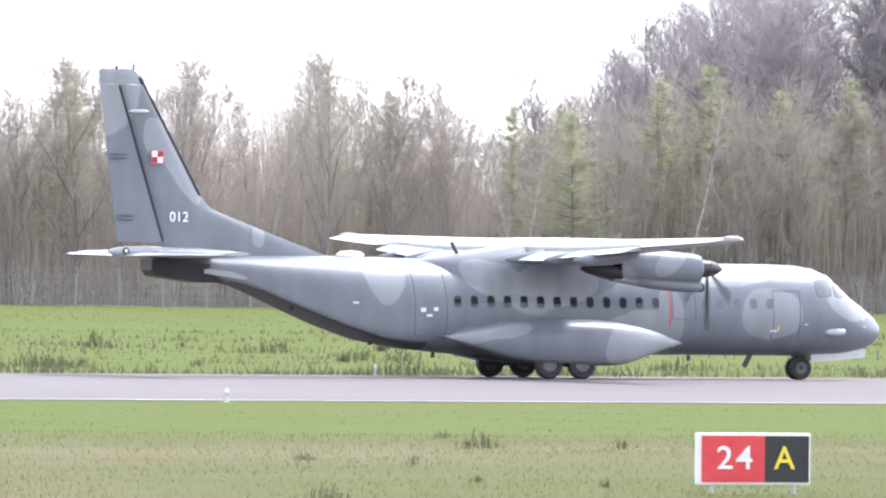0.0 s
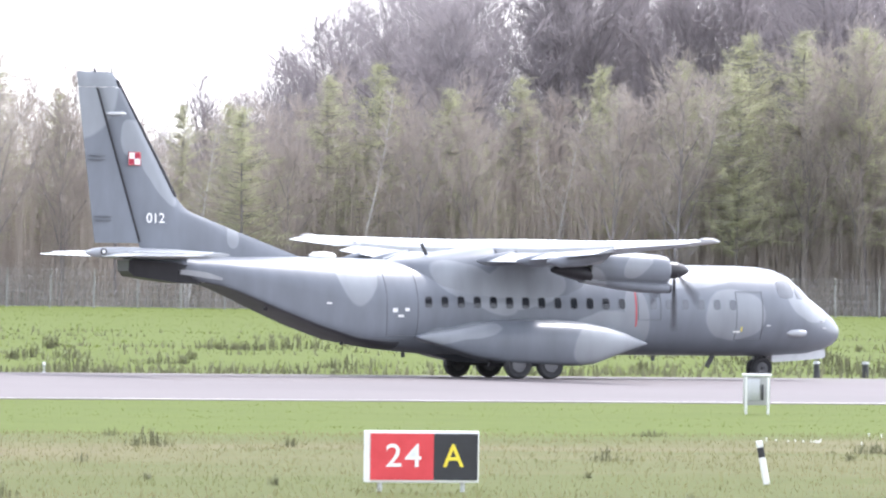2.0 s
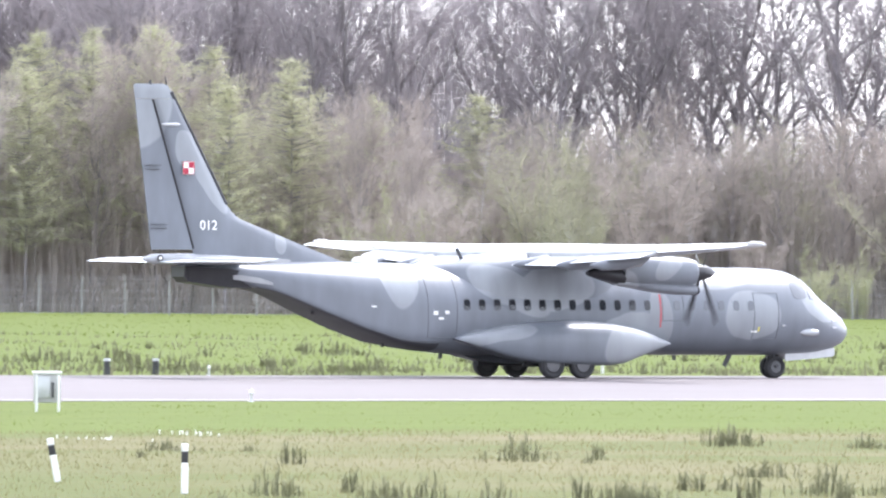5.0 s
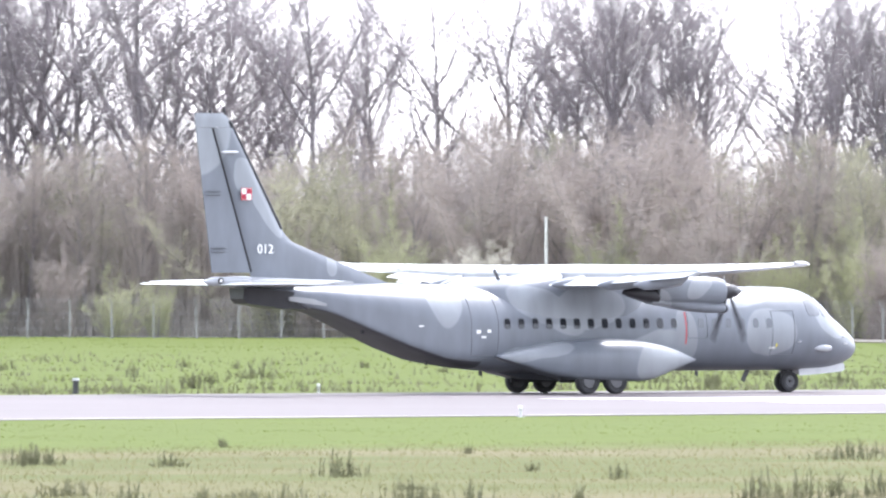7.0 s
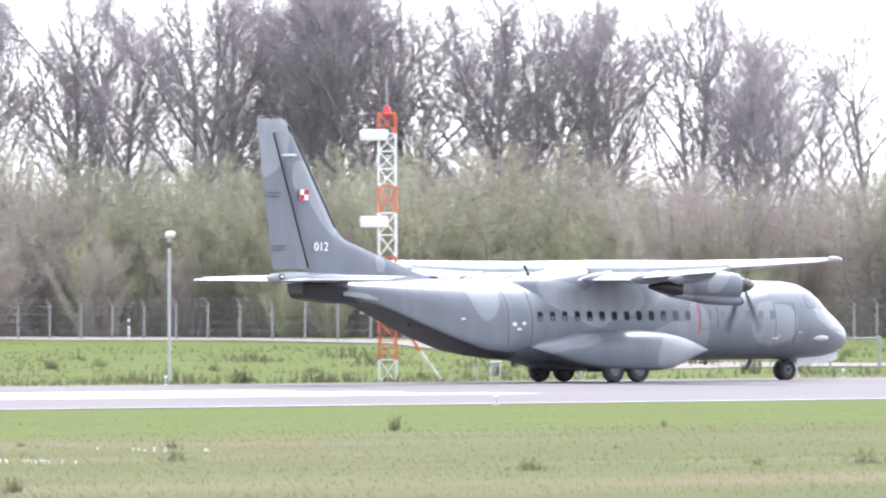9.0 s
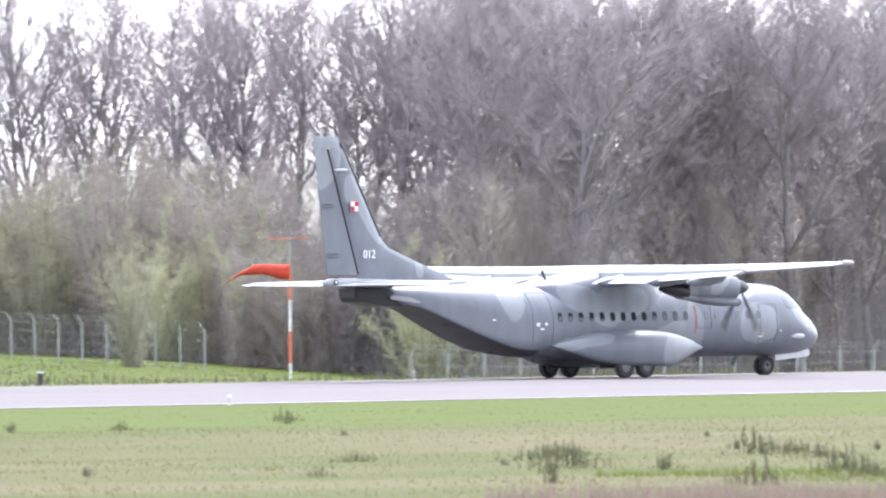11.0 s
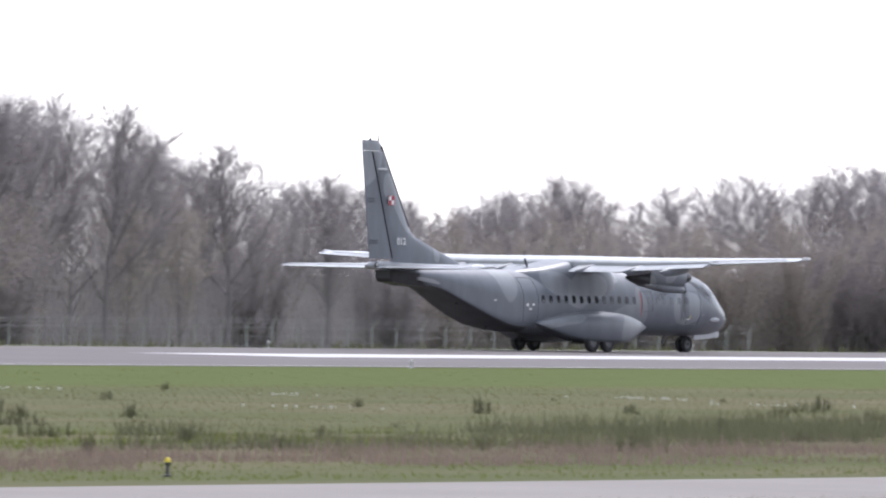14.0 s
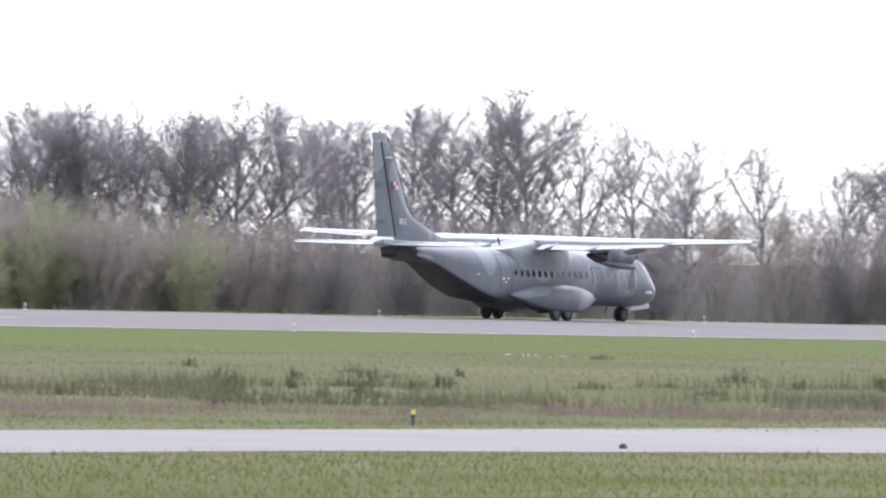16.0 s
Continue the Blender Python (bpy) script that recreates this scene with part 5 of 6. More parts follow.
SHRUBS = [bush(61, 7.0, 0.5, BUD, L_SHRUB, G_SHRUB), bush(62, 7.0, 0.6, BUD, L_SHRUB, G_SHRUB), bush(63, 7.0, 0.5, TWIG_TAN, "tall grey-brown leafless shrub", G_SHRUB)]
GREY_SHRUBS = [bush(64, 7.0, 0.5, TWIG, "grey leafless shrub thick with twigs", G_SHRUB), SHRUBS[2]]
ROUND_BUSH = [bush(66, 7.0, 0.75, BUD_LIGHT, "rounded shrub in fresh yellow-green leaf", G_SHRUB, 1.25), bush(67, 7.0, 0.85, TWIG_TAN, "rounded tan shrub in bud", G_SHRUB, 1.25)]
WHITE_BUSH = bush(71, 7.0, 0.7, BLOSSOM, "shrub covered in white blossom", "blossoming shrubs", 0.9)

WOOD = random.Random(7)
USED = set()


def plant(model, az, dist, height, base_h=BASE_H, widen=1.0):
    """Stand a tree at a heading and distance, scaled to its height."""
    x, y = at(az, dist)
    k = height / base_h
    m = pose(x, y, ground_height(x, y) - 0.05, 0, 0, WOOD.uniform(0, 360))
    if model.name not in USED:
        USED.add(model.name)
        model.matrix_basis = m
        model.scale = (k * widen, k * widen, k)
        return model
    c = copy_thing(model, m)
    c.scale = (k * widen, k * widen, k)
    return c


def tree_height(el, dist):
    return dist * math.tan(radians(el)) + EYE[2]


# wood line: heading, distance
WL_AZ = [20, 31, 34, 37, 41, 44, 48, 50, 52, 54, 57, 62]
WL_D = [712, 712, 700, 672, 640, 590, 640, 720, 860, 900, 900, 900]


def wood_dist(az):
    return float(np.interp(az, WL_AZ, WL_D))


# tall trees behind: heading, top elevation in degrees
BACK_AZ = [25.7, 26.3, 26.6, 28, 30, 33, 36, 38.5, 40.1, 40.4, 41, 43, 45, 47.3, 48.4, 49, 49.5, 50.2, 50.7, 51.3, 52.1, 52.7, 53.4, 54.1, 54.8, 56.2, 57.6, 58.1, 58.6, 59.0, 59.4, 61]
BACK_EL = [0.55, 1.05, 1.35, 1.6, 1.75, 1.65, 1.5, 1.45, 1.4, 1.1, 1.35, 1.55, 1.6, 1.5, 1.2, 1.08, 0.92, 0.82, 0.62, 0.45, 0.27, 0.4, 0.5, 0.5, 0.62, 0.67, 0.76, 0.66, 0.66, 0.6, 0.5, 0.46]
# front belt: heading, top elevation
BELT_AZ = [20, 23.4, 24.2, 24.9, 25.6, 25.8, 26.5, 28, 29.3, 30.5, 32, 33.3, 35, 36.6, 38.9, 40, 42.2, 43.8, 45.6, 48, 51, 52, 54.1, 55.0, 55.5, 55.8, 57, 58.2, 59.1, 61]
BELT_EL = [0.95, 0.9, 1.0, 1.04, 0.86, 0.74, 0.82, 0.92, 1.1, 0.82, 0.73, 0.76, 0.85, 0.6, 0.66, 0.47, 0.66, 0.58, 0.48, 0.45, 0.38, 0.24, 0.3, 0.26, 0.18, 0.14, 0.14, 0.2, 0.24, 0.22]

az = 25.9
while az < 61:
    el = float(np.interp(az, BACK_AZ, BACK_EL))
    dense_zone = az < 29.4 or 44.0 < az < 57.3
    for row in range(3 if az < 29.4 or 44.0 < az < 51.0 else (2 if az < 57.9 else 1)):
        d = wood_dist(az) + (7 if 44.0 < az < 51.5 else 24) + row * 16 + WOOD.uniform(-5, 5)
        gx_, gy_ = at(az, d)
        h = (tree_height(el, d) - ground_height(gx_, gy_)) * WOOD.uniform(0.88, 1.04) * (1.0 - 0.03 * row)
        if h < 3.5 or (31.5 < az < 44 and WOOD.random() < (0.35 if row else 0.6)):
            continue
        model = WOOD.choice(DENSE if WOOD.random() < (0.55 if dense_zone else (0.4 if az > 52 else 0.15)) else BARE)
        plant(model, az + WOOD.uniform(-0.12, 0.12), d, h, BASE_H, WOOD.uniform(0.9, 1.25) * (1.25 if az > 52 else 1.0))
    az += WOOD.uniform(0.26, 0.36) * (0.8 if dense_zone else (0.95 if az > 57 else 0.9))
for a in (37.55, 37.72, 37.9, 38.12, 38.35):  # a close stand of darker trees
    d = wood_dist(a) + WOOD.uniform(18, 30)
    plant(WOOD.choice(DENSE), a, d, tree_height(WOOD.uniform(1.4, 1.6), d), BASE_H, 1.0)
# the tall single trees that stand out against the sky
for a, el in ((34.1, 1.5), (34.72, 1.55), (35.25, 1.5), (31.2, 1.6), (31.55, 1.5), (31.9, 1.55), (32.3, 1.6), (33.0, 1.4), (33.4, 1.6), (34.5, 1.55), (34.95, 1.6), (35.5, 1.5), (36.1, 1.55), (36.75, 1.5), (37.35, 1.6), (37.95, 1.55), (38.75, 1.5), (39.35, 1.45), (39.8, 1.5), (40.75, 1.25),
              (41.3, 1.4), (41.8, 1.65), (42.75, 1.55), (43.3, 1.6), (43.9, 1.5), (41.62, 1.5), (41.95, 1.6), (42.1, 1.35), (42.45, 1.5), (43.0, 1.55), (43.6, 1.6), (39.1, 1.3), (40.2, 1.05), (36.4, 1.4), (38.3, 1.45), (44.2, 1.6), (55.45, 0.6), (55.62, 0.64), (55.8, 0.62)):
    d = wood_dist(a) + WOOD.uniform(16, 26)
    plant(BARE[WOOD.randrange(5)], a, d, tree_height(el, d) + 0.3 - ground_height(*at(a, d)), BASE_H, WOOD.uniform(0.9, 1.15))

az = 21.0
while az < 61:
    el = float(np.interp(az, BELT_AZ, BELT_EL))
    for row in range(2):
        d = wood_dist(az) + 3 + row * 9 + WOOD.uniform(-3, 3)
        gx_, gy_ = at(az, d)
        h = (tree_height(el, d) - ground_height(gx_, gy_)) * WOOD.uniform(0.8, 1.02)
        if h < 2.0:
            continue
        r = WOOD.random()
        if az < 26:
            model = WOOD.choice(BIRCHES) if r < 0.3 else (WOOD.choice(TAN[:2]) if r < 0.9 else WOOD.choice(LARCHES))
        elif az < 31:
            model = WOOD.choice(LARCHES) if r < (0.45 if 28.4 < az < 29.9 else (0.12 if az < 28.4 else 0.2)) else (WOOD.choice(BIRCHES) if r < 0.36 else WOOD.choice(TAN[:2]))
        elif az < 36.5:
            model = WOOD.choice(TAN[:2] if az < 33 else TAN) if r < 0.65 else WOOD.choice(SHRUBS[1:])
        elif az < 42.8:
            model = WOOD.choice(SHRUBS)
        elif az < 52:
            model = WOOD.choice(BIRCHES if r < 0.2 else (TAN[:2] if r < 0.45 else (BARE if r < 0.8 else GREY_SHRUBS)))
        elif 55.2 < az < 56.2:
            model = WOOD.choice(SHRUBS)
        else:
            model = WOOD.choice(GREY_SHRUBS if r < 0.75 else TAN[:2])
        if model in SHRUBS or model in GREY_SHRUBS:
            plant(model, az, d - 4, h, 7.0, WOOD.uniform(1.0, 1.5))
        else:
            plant(model, az, d, h, BASE_H, WOOD.uniform(0.85, 1.2) * ((1.3 if az > 26 else 1.0) if model in LARCHES else 1.0))
    az += WOOD.uniform(0.24, 0.38)

for a, el in ((23.6, 0.9), (25.2, 0.78), (26.05, 0.72), (26.55, 0.86), (26.8, 0.92), (27.15, 0.8), (27.5, 0.86), (27.9, 0.92), (28.3, 0.95), (28.62, 1.08), (28.9, 1.1), (29.2, 1.12), (29.5, 1.02), (30.3, 0.78),
              (26.3, 0.45), (27.3, 0.5), (28.1, 0.42)):
    d = wood_dist(a) + WOOD.uniform(6, 12)
    plant(LARCHES[WOOD.randrange(2)], a, d, tree_height(el, d), BASE_H, WOOD.uniform(1.0, 1.3))
for a, d, el, wide in ((34.35, 662, 0.17, 1.0), (34.2, 660, 0.12, 0.9), (37.2, 679, 0.19, 0.7), (57.95, 872, -0.2, 0.9), (57.6, 872, -0.23, 0.8)):
    plant(WHITE_BUSH, a, d, tree_height(el, d) - ground_height(*at(a, d)), 7.0, wide)
for a, d, el in ((42.2, 560, 0.33), (31.3, 690, 0.38)):
    plant(SHRUBS[0], a, d, tree_height(el, d), 7.0, 0.8)

LUMP = random.Random(12)
for k in range(50):  # rounded shrubs along the wood's foot
    a = LUMP.uniform(30.2, 44.2) if k < 36 else LUMP.uniform(54.9, 56.1)
    d = wood_dist(a) - LUMP.uniform(4, 10)
    el = LUMP.uniform(0.02, 0.42) if k < 36 else LUMP.uniform(0.06, 0.21)
    gx_, gy_ = at(a, d)
    plant(ROUND_BUSH[0 if LUMP.random() < 0.6 else 1], a, d, tree_height(el, d) - ground_height(gx_, gy_), 7.0, LUMP.uniform(0.8, 1.15))


def thicket(name, a0, a1, count, seed, label, mat, low=0.0, deep=0.0):
    """Undergrowth of the wood: upright stems and side twigs past counting."""
    R = np.random.RandomState(seed)
    az_ = R.uniform(a0, a1, count)
    d_ = np.interp(az_, WL_AZ, WL_D) + R.uniform(2, 55, count)
    x, y = d_ * np.sin(np.radians(az_)), d_ * np.cos(np.radians(az_))
    top = np.maximum(2.0, (d_ * np.tan(np.radians(np.interp(az_, BELT_AZ, BELT_EL))) + EYE[2]) * 0.84)
    wave = np.array([noise.noise((v_ * 2.2, seed, 0.0)) for v_ in az_])
    top = top * (1.0 + 0.3 * wave)
    if low:
        top = low * (0.75 + 0.6 * np.array([noise.noise((v_ * 5.0, 9.0, 0.0)) for v_ in az_])) * R.uniform(0.5, 1.2, count)
        d_ = np.interp(az_, WL_AZ, WL_D) + R.uniform(-9, 12, count)
        x, y = d_ * np.sin(np.radians(az_)), d_ * np.cos(np.radians(az_))
    if deep:  # the wood's inside, behind the belt
        d_ = np.interp(az_, WL_AZ, WL_D) + R.uniform(22, 80, count)
        x, y = d_ * np.sin(np.radians(az_)), d_ * np.cos(np.radians(az_))
        el_ = (1 - deep) * np.interp(az_, BELT_AZ, BELT_EL) + deep * np.interp(az_, BACK_AZ, BACK_EL)
        top = np.maximum(2.0, (d_ * np.tan(np.radians(el_)) + EYE[2]) * (1.0 + 0.22 * wave))
    stem = R.rand(count) < (0.05 if low else 0.2)
    floor_z = np.array([ground_height(px, py) for px, py in zip(x, y)])
    zz_ = floor_z + np.where(stem, 0.0, R.rand(count) ** (1.7 if low else 1.3) * (top - floor_z)) - 0.1
    ln = np.where(stem, top * R.uniform(0.6, 1.05, count), R.uniform(0.5, 1.5, count))
    wd = np.where(stem, R.uniform(0.03, 0.075, count), R.uniform(0.02, 0.05, count) * (0.7 if low else 1.0))
    lean = np.where(stem, 0.06, 1.3 if low else 0.7)
    dx, dy = R.normal(0, 1, count) * lean, R.normal(0, 1, count) * lean
    dz = np.where(stem, 1.0, R.uniform(0.1, 1.0, count))
    nn = np.sqrt(dx ** 2 + dy ** 2 + dz ** 2)
    dx, dy, dz = dx / nn, dy / nn, dz / nn
    sx, sy = np.cos(np.radians(az_)), -np.sin(np.radians(az_))
    tw = R.uniform(-0.6, 0.6, count)
    sxx, syy = sx * np.cos(tw) - sy * np.sin(tw), sx * np.sin(tw) + sy * np.cos(tw)
    v = np.empty((count, 3, 3))
    v[:, 0] = np.stack([x - sxx * wd / 2, y - syy * wd / 2, zz_], 1)
    v[:, 1] = np.stack([x + sxx * wd / 2, y + syy * wd / 2, zz_], 1)
    v[:, 2] = np.stack([x + dx * ln, y + dy * ln, zz_ + dz * ln], 1)
    f = np.arange(count * 3).reshape(-1, 3)
    tagged(raw(name, v.reshape(-1, 3).tolist(), f.tolist(), mat), label, "undergrowth", kind="stuff")


def brush(name, color, color2):
    return material(name, color, color2, 0.95, 0.0, 0.05, 0.5, per_island=0.3, thin=0.4)


thicket("undergrowth", 20.5, 31.2, 200000, 3, "tan-brown leafless undergrowth of the birch wood", brush("tan_brush", (0.32, 0.28, 0.25), (0.43, 0.38, 0.34)))
thicket("undergrowth", 30.8, 36.3, 105000, 4, "mauve-brown undergrowth of the wood", brush("mauve_brown_brush", (0.32, 0.285, 0.265), (0.42, 0.38, 0.35)))
thicket("undergrowth", 35.8, 44.6, 125000, 5, "olive-green undergrowth of the wood in bud", brush("olive_brush", (0.3, 0.29, 0.232), (0.395, 0.382, 0.308)))
thicket("undergrowth", 44.2, 52.2, 110000, 6, "grey-mauve leafless undergrowth of the wood", brush("grey_brush", (0.28, 0.255, 0.26), (0.385, 0.36, 0.36)))
thicket("undergrowth", 51.8, 55.6, 80000, 7, "dull brown undergrowth of the wood", brush("dull_brown_brush", (0.245, 0.225, 0.21), (0.33, 0.303, 0.285)))
thicket("undergrowth", 55.2, 61.5, 120000, 17, "grey-mauve undergrowth of the far wood", brush("mauve_brush", (0.29, 0.265, 0.258), (0.38, 0.35, 0.342)))
# inner twigs share the crowns' pale mauve, which carries the haze in its colour
DEEP_BRUSH = brush("haze_tinted_brush", (0.29, 0.262, 0.275), (0.385, 0.355, 0.37))
thicket("wood_interior", 26.2, 31.0, 55000, 31, "twigs deep in the wood, tinted mauve for distance haze", DEEP_BRUSH, deep=0.75)
thicket("wood_interior", 31.0, 44.2, 55000, 32, "twigs deep in the wood, tinted mauve for distance haze", DEEP_BRUSH, deep=0.3)
thicket("wood_interior", 44.2, 52.0, 40000, 33, "twigs deep in the wood, tinted mauve for distance haze", DEEP_BRUSH, deep=0.7)
thicket("wood_interior", 52.0, 61.0, 60000, 34, "twigs deep in the wood, tinted mauve for distance haze", DEEP_BRUSH, deep=0.35)
thicket("low_brush", 20.5, 61.5, 190000, 8, "low grey-brown brush at the foot of the wood", THICKET, 3.4)

GRASS = material("rough_grass_blades", (0.13, 0.145, 0.06), (0.21, 0.185, 0.105), 0.9, 0.0, 0.05, 0.5, per_island=0.15, thin=0.7)
VERGE = material("short_green_grass", (0.098, 0.132, 0.026), (0.135, 0.158, 0.04), 0.9, 0.0, 0.06, 0.7, per_island=0.12, thin=0.7)
REED = material("dry_brown_stalks", (0.19, 0.147, 0.122), (0.265, 0.205, 0.172), 0.95, 0.0, 0.08, 0.6, per_island=0.25, thin=0.5)
WEED = material("dark_green_weeds", (0.112, 0.12, 0.066), (0.172, 0.17, 0.102), 0.9, 0.0, 0.2, 1.5, per_island=0.35, thin=0.4)


def blades(name, count, seed, a0, a1, y0, y1, h0, h1, wide, mat, label, patchy=0.0, keep=None):
    """Grass past counting: thin blades in a band between two lines along the runway."""
    R = np.random.RandomState(seed)
    yy = R.uniform(y0, y1, count)
    aa = np.radians(R.uniform(a0, a1, count))
    xx = yy * np.tan(aa)
    yy = yy + SLOPE * (xx - 150.0)
    if patchy:
        k = np.array([noise.noise((px * 0.12, py * 0.2, seed)) for px, py in zip(xx, yy)])
        ok = k > patchy
        xx, yy = xx[ok], yy[ok]
    n = len(xx)
    zz_ = np.array([ground_height(px, py) for px, py in zip(xx, yy)]) - 0.03
    hh = R.uniform(h0, h1, n) * (0.6 + 0.8 * R.rand(n))
    th = R.uniform(0, 2 * np.pi, n)
    lx_, ly_ = R.normal(0, 0.22, n) * hh, R.normal(0, 0.22, n) * hh
    w = wide * R.uniform(0.6, 1.3, n)
    v = np.empty((n, 3, 3))
    v[:, 0] = np.stack([xx - np.cos(th) * w, yy - np.sin(th) * w, zz_], 1)
    v[:, 1] = np.stack([xx + np.cos(th) * w, yy + np.sin(th) * w, zz_], 1)
    v[:, 2] = np.stack([xx + lx_, yy + ly_, zz_ + hh], 1)
    tagged(raw(name, v.reshape(-1, 3).tolist(), np.arange(3 * n).reshape(-1, 3).tolist(), mat), label, "grass", kind="stuff")


blades("verge_grass", 60000, 1, 20, 62, 205, 252, 0.025, 0.055, 0.022, VERGE, "short bright green grass along the runway")
blades("meadow_grass", 200000, 2, 20, 62, 134, 215, 0.04, 0.12, 0.015, GRASS, "rough olive and straw-coloured meadow grass")
blades("taxiway_grass", 80000, 4, 44, 62, 84, 109.5, 0.06, 0.14, 0.012, VERGE, "short green grass beside the taxiway")
blades("taxiway_verge_grass", 16000, 9, 38, 62, 122.5, 134, 0.05, 0.11, 0.015, VERGE, "short green grass beside the taxiway")
blades("dry_stalks", 30000, 5, 44, 62, 130.5, 141, 0.15, 0.36, 0.014, REED, "brown dry stalks and reeds in the meadow", -0.1)
blades("weed_band", 36000, 15, 50.4, 62, 142, 164, 0.28, 0.55, 0.018, WEED, "band of dark green weeds in the meadow", 0.14)
blades("lush_band", 22000, 21, 44.5, 53, 143, 158, 0.06, 0.16, 0.014, VERGE, "patches of taller bright green grass in the meadow", 0.06)
blades("far_weeds", 45000, 16, 20, 46, 308, 460, 0.1, 0.3, 0.05, WEED, "patchy dark weeds in the meadow beyond the runway", 0.2)
blades("far_verge_grass", 12000, 6, 20, 62, 305.6, 320, 0.1, 0.4, 0.05, WEED, "tall dark grass beyond the runway", -0.1)
blades("far_meadow_grass", 60000, 7, 20, 45, 312, 640, 0.04, 0.1, 0.04, VERGE, "rough green meadow before the fence")


def weed_clump(seed, h, n, wide):
    """Upright leafy stems of uneven height from a spreading root."""
    R = random.Random(seed)
    v, f = [Vector((0, 0, -0.12))], []
    for _ in range(n):
        p = Vector((R.gauss(0, wide), R.gauss(0, wide * 0.6), -0.05))
        r = p.length
        hh = h * R.uniform(0.45, 1.0) * max(0.4, 1 - 0.55 * r / wide * 0.6)
        d = Vector((R.gauss(0, 0.09) + p.x * 0.2, R.gauss(0, 0.09), 1)).normalized()
        s = Vector((R.gauss(0, 1), R.gauss(0, 1), 0)).normalized() * 0.011
        b = len(v)
        v += [p - s, p + s]
        f.append((0, b, b + 1))
        for k in range(1, 5):
            q = p + d * hh * k / 4
            v += [q - s * (1 - k / 6), q + s * (1 - k / 6)]
            c = b + 2 * k
            f.append((c - 2, c - 1, c + 1, c))
            for _ in range(2):
                e = (d + Vector((R.gauss(0, 0.22), R.gauss(0, 0.22), R.gauss(0.2, 0.2)))).normalized()
                w = Vector((R.gauss(0, 1), R.gauss(0, 1), 0)).normalized() * R.uniform(0.01, 0.02)
                v += [q + w, q + e * hh * 0.24]
                f.append((c, len(v) - 2, len(v) - 1))
    c = raw("weed_clump", v, f, WEED)
    return tagged(c, "dark green clump of upright weeds in the meadow", "weed clump", "weed clumps")


def flower_patch(x, y, n):
    """A drift of small white flower heads on short stalks, drawn out along the mower's way."""
    R = random.Random(int(x * 10))
    v, f = [], []
    for _ in range(n):
        p = Vector((R.gauss(0, 0.22), R.gauss(0, 0.9), 0))
        z = ground_height(x + p.x, y + p.y) + R.uniform(0.05, 0.1)
        b = len(v)
        v += [Vector((p.x + 0.018 * math.cos(k * 1.2566), p.y + 0.018 * math.sin(k * 1.2566), z + 0.006 * (k % 2))) for k in range(5)] + [Vector((p.x, p.y, z - 0.12))]
        f += [(b, b + 1, b + 2, b + 3, b + 4), (b, b + 2, b + 5)]
    o = tagged(raw("white_flowers", v, f, PETAL), "drift of small white flowers in the grass", "flowers", kind="stuff")
    o.location = (x, y, 0)


PETAL = material("white_petals", (0.62, 0.62, 0.58), (0.78, 0.78, 0.74), 0.8, thin=0.3)
for x, y in ((112.8, 203.7), (117.3, 207.9), (227.8, 209.0), (220.0, 186.4), (249.2, 208.8), (227.6, 180.9), (261.0, 196.0), (254.0, 186.7), (249.6, 199.7), (259.9, 194.7), (325.4, 204.8), (149.2, 197.2), (137.3, 185.5)):
    flower_patch(x, y, 14)

CLUMPS = [weed_clump(1, 0.55, 24, 0.2), weed_clump(2, 0.6, 44, 0.36), weed_clump(3, 0.5, 14, 0.14), weed_clump(4, 0.52, 60, 0.55)]
SPOTS = [(121.7, 194.4), (120.4, 181.2), (123.4, 176.3), (141.8, 194.0), (102.7, 178.6), (108.3, 180.1), (110.7, 181.3), (122.4, 195.4), (97.5, 155.0), (99.8, 156.2), (101.2, 155.4), (103.6, 157.5),
         (95.0, 156.0), (105.5, 155.0), (190.0, 214.0), (196.1, 164.7), (181.6, 147.9), (184.7, 138.7), (179.7, 143.9), (171.5, 156.8), (168.9, 213.8)]
for i, (x, y) in enumerate(SPOTS):
    if i < 4:
        CLUMPS[i].matrix_basis = pose(x, y, ground_height(x, y), 0, 0, 40 * i)
    else:
        copy_thing(CLUMPS[i % 4], pose(x, y, ground_height(x, y), 0, 0, 37 * i))
FIELD = random.Random(5)
for _ in range(90):
    y = FIELD.uniform(136, 226)
    a = FIELD.uniform(23, 60)
    x = y * math.tan(radians(a))
    c = copy_thing(CLUMPS[FIELD.randrange(4)], pose(x, y, ground_height(x, y), 0, 0, FIELD.uniform(0, 360)))
    s = FIELD.uniform(0.3, 0.75)
    c.scale = (s * 1.2, s * 1.2, s)
for _ in range(90):  # taller tufts where the meadow is rough
    y = FIELD.uniform(140, 182)
    a = FIELD.uniform(44, 60)
    x = y * math.tan(radians(a))
    c = copy_thing(CLUMPS[FIELD.randrange(4)], pose(x, y, ground_height(x, y), 0, 0, FIELD.uniform(0, 360)))
    s = FIELD.uniform(0.6, 1.1)
    c.scale = (s * 1.1, s * 1.1, s)
for _ in range(34):  # tall stalks in the rough grass
    y = FIELD.uniform(148, 161)
    x = y * math.tan(radians(FIELD.uniform(29.4, 36.5)))
    c = copy_thing(CLUMPS[FIELD.randrange(4)], pose(x, y, ground_height(x, y), 0, 0, FIELD.uniform(0, 360)))
    s = FIELD.uniform(0.75, 1.15)
    c.scale = (s * 0.8, s * 0.8, s)
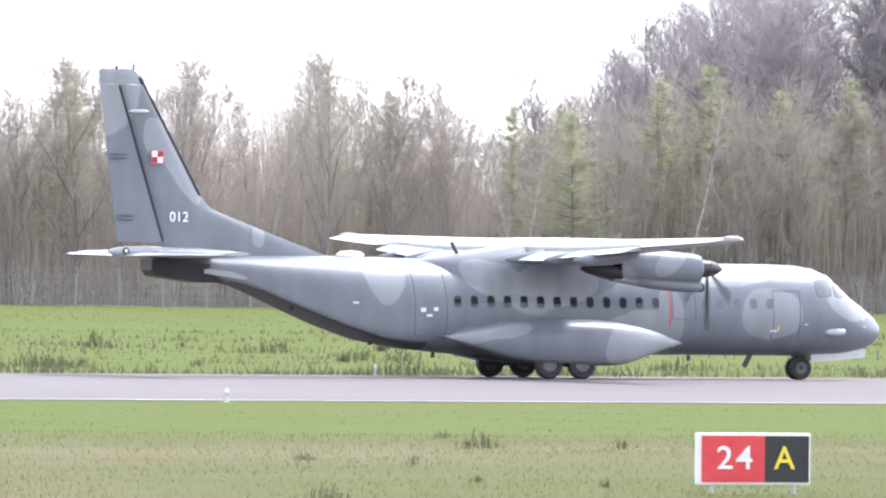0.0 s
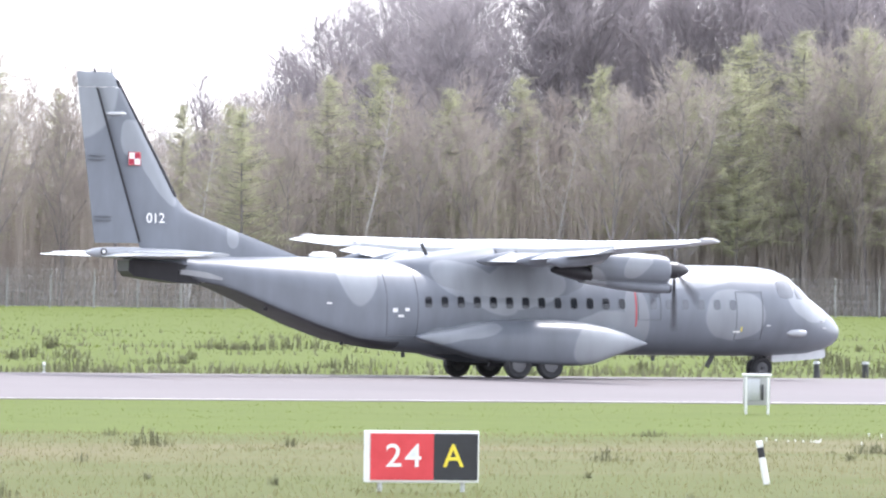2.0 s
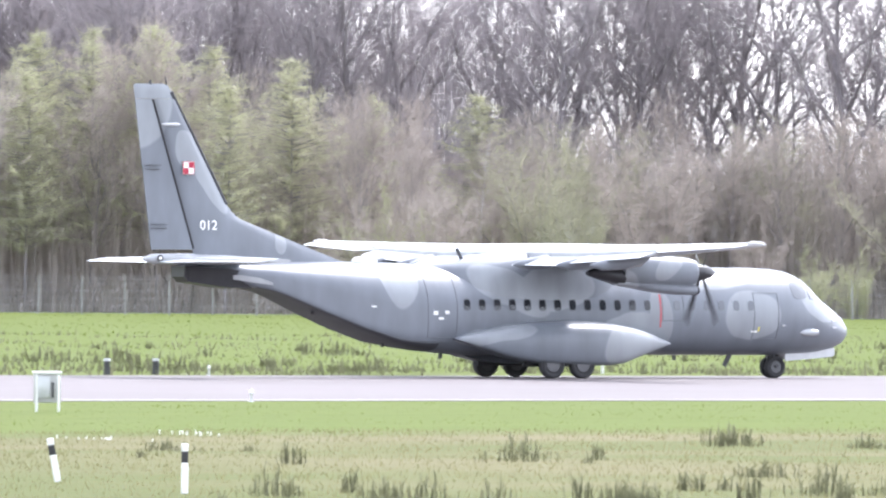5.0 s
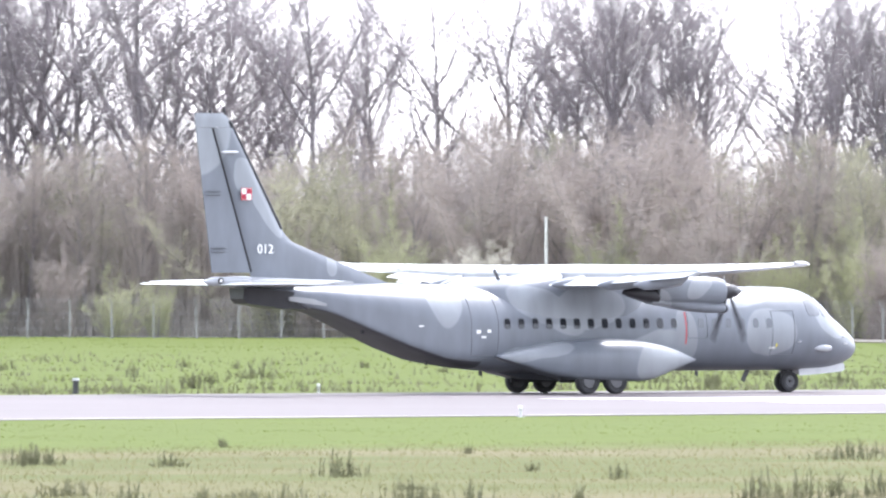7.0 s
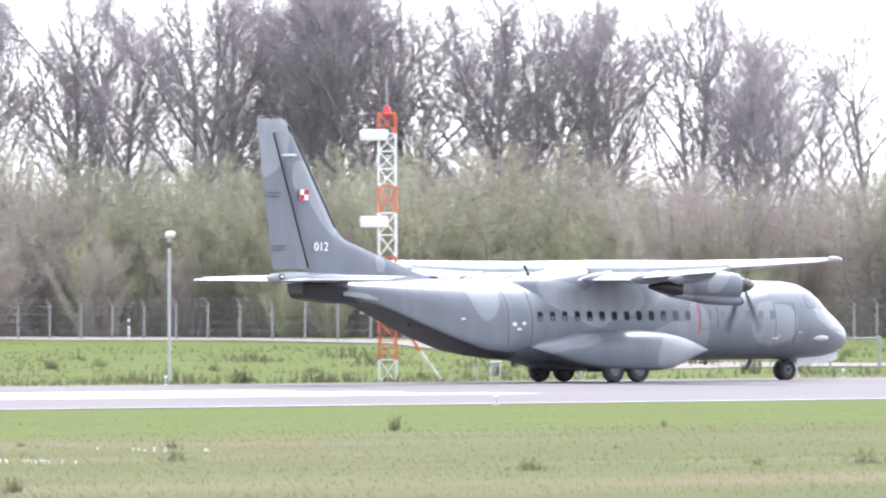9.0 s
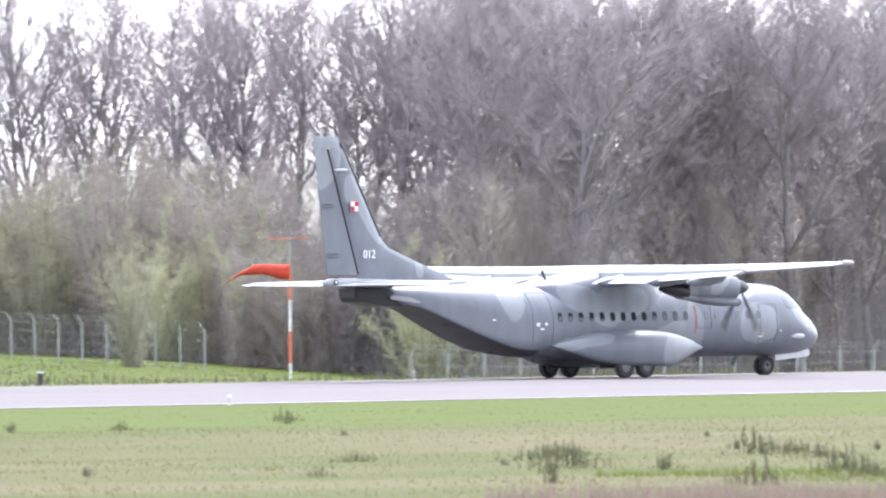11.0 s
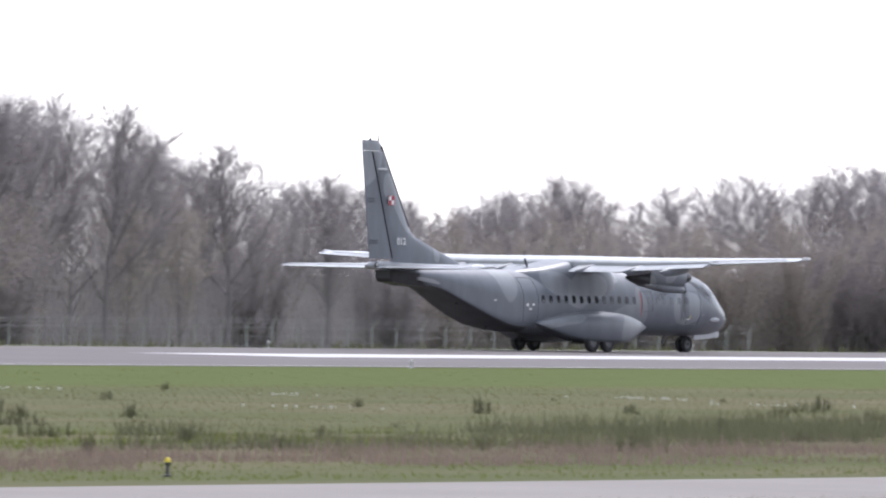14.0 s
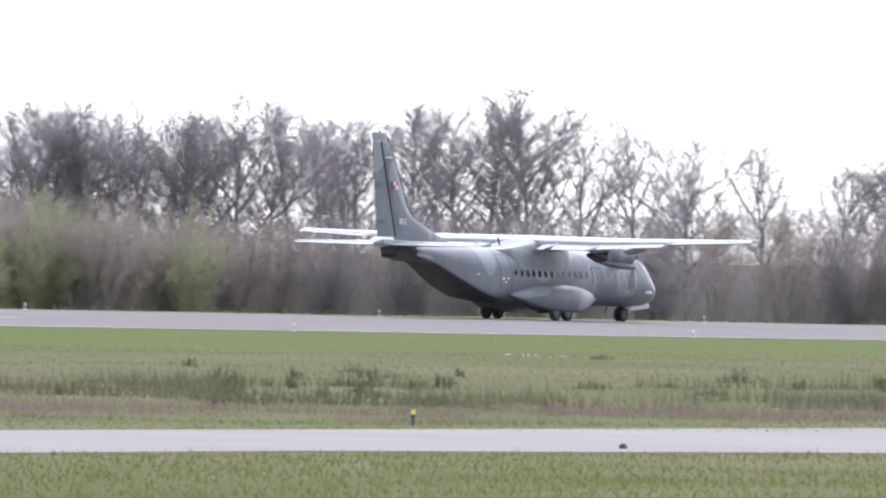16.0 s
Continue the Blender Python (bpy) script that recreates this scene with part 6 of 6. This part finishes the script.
for _ in range(100):
    y = FIELD.uniform(307, 400)
    a = FIELD.uniform(23, 42)
    x = y * math.tan(radians(a))
    c = copy_thing(CLUMPS[FIELD.randrange(4)], pose(x, y, ground_height(x, y), 0, 0, FIELD.uniform(0, 360)))
    s = FIELD.uniform(0.7, 1.5)
    c.scale = (s * 1.4, s * 1.4, s)

# ---- what moves: the aircraft, its propellers and wheels ----
# seconds, place of the main gear on the runway
ROLL = [
    (0.0, 145.68, 300.03), (0.5, 147.65, 299.94), (1.0, 149.88, 299.85), (1.5, 152.39, 299.76), (2.0, 155.21, 299.67), (2.5, 158.35, 299.57),
    (3.0, 161.85, 299.48), (3.5, 165.75, 299.38), (4.0, 170.06, 299.28), (4.5, 174.84, 299.18), (5.0, 180.10, 299.08), (5.5, 185.88, 298.98),
    (6.0, 192.21, 298.87), (6.5, 199.13, 298.77), (7.0, 206.67, 298.66), (7.5, 214.85, 298.55), (8.0, 223.71, 298.44), (8.5, 233.27, 298.33),
    (9.0, 243.56, 298.22), (9.5, 254.60, 298.11), (10.0, 266.41, 297.99), (10.5, 279.00, 297.87), (11.0, 292.39, 297.76), (11.5, 306.58, 297.64),
    (12.0, 321.59, 297.52), (12.5, 337.41, 297.39), (13.0, 354.04, 297.27), (13.5, 371.46, 297.14), (14.0, 389.67, 297.02), (14.5, 408.64, 296.89),
    (15.0, 428.35, 296.76), (15.5, 448.76, 296.63), (16.0, 469.83, 296.50),
]


def rolled(t):
    """Metres run since the start."""
    return float(np.interp(t, [r[0] for r in ROLL], [r[1] for r in ROLL])) - ROLL[0][1]


def motions():
    walk(aircraft, [(t, pose(x, y, 0, 0, 0, -0.5)) for t, x, y in ROLL])
    ticks = [k / FPS for k in range(16 * FPS + 1)]
    for p, hub in PROPS:  # about 400 turns a minute
        walk(p, [(t, Matrix.Translation(hub) @ Matrix.Rotation(radians(85.0 * k), 4, "X")) for k, t in enumerate(ticks)])
    for w, c, r in WHEELS:
        turn, rows = 0.0, []
        for k, t in enumerate(ticks):
            if k:
                turn += min((rolled(t) - rolled(ticks[k - 1])) / r, radians(80))
            rows.append((t, Matrix.Translation(c) @ Matrix.Rotation(turn, 4, "Y")))
        walk(w, rows)


motions()
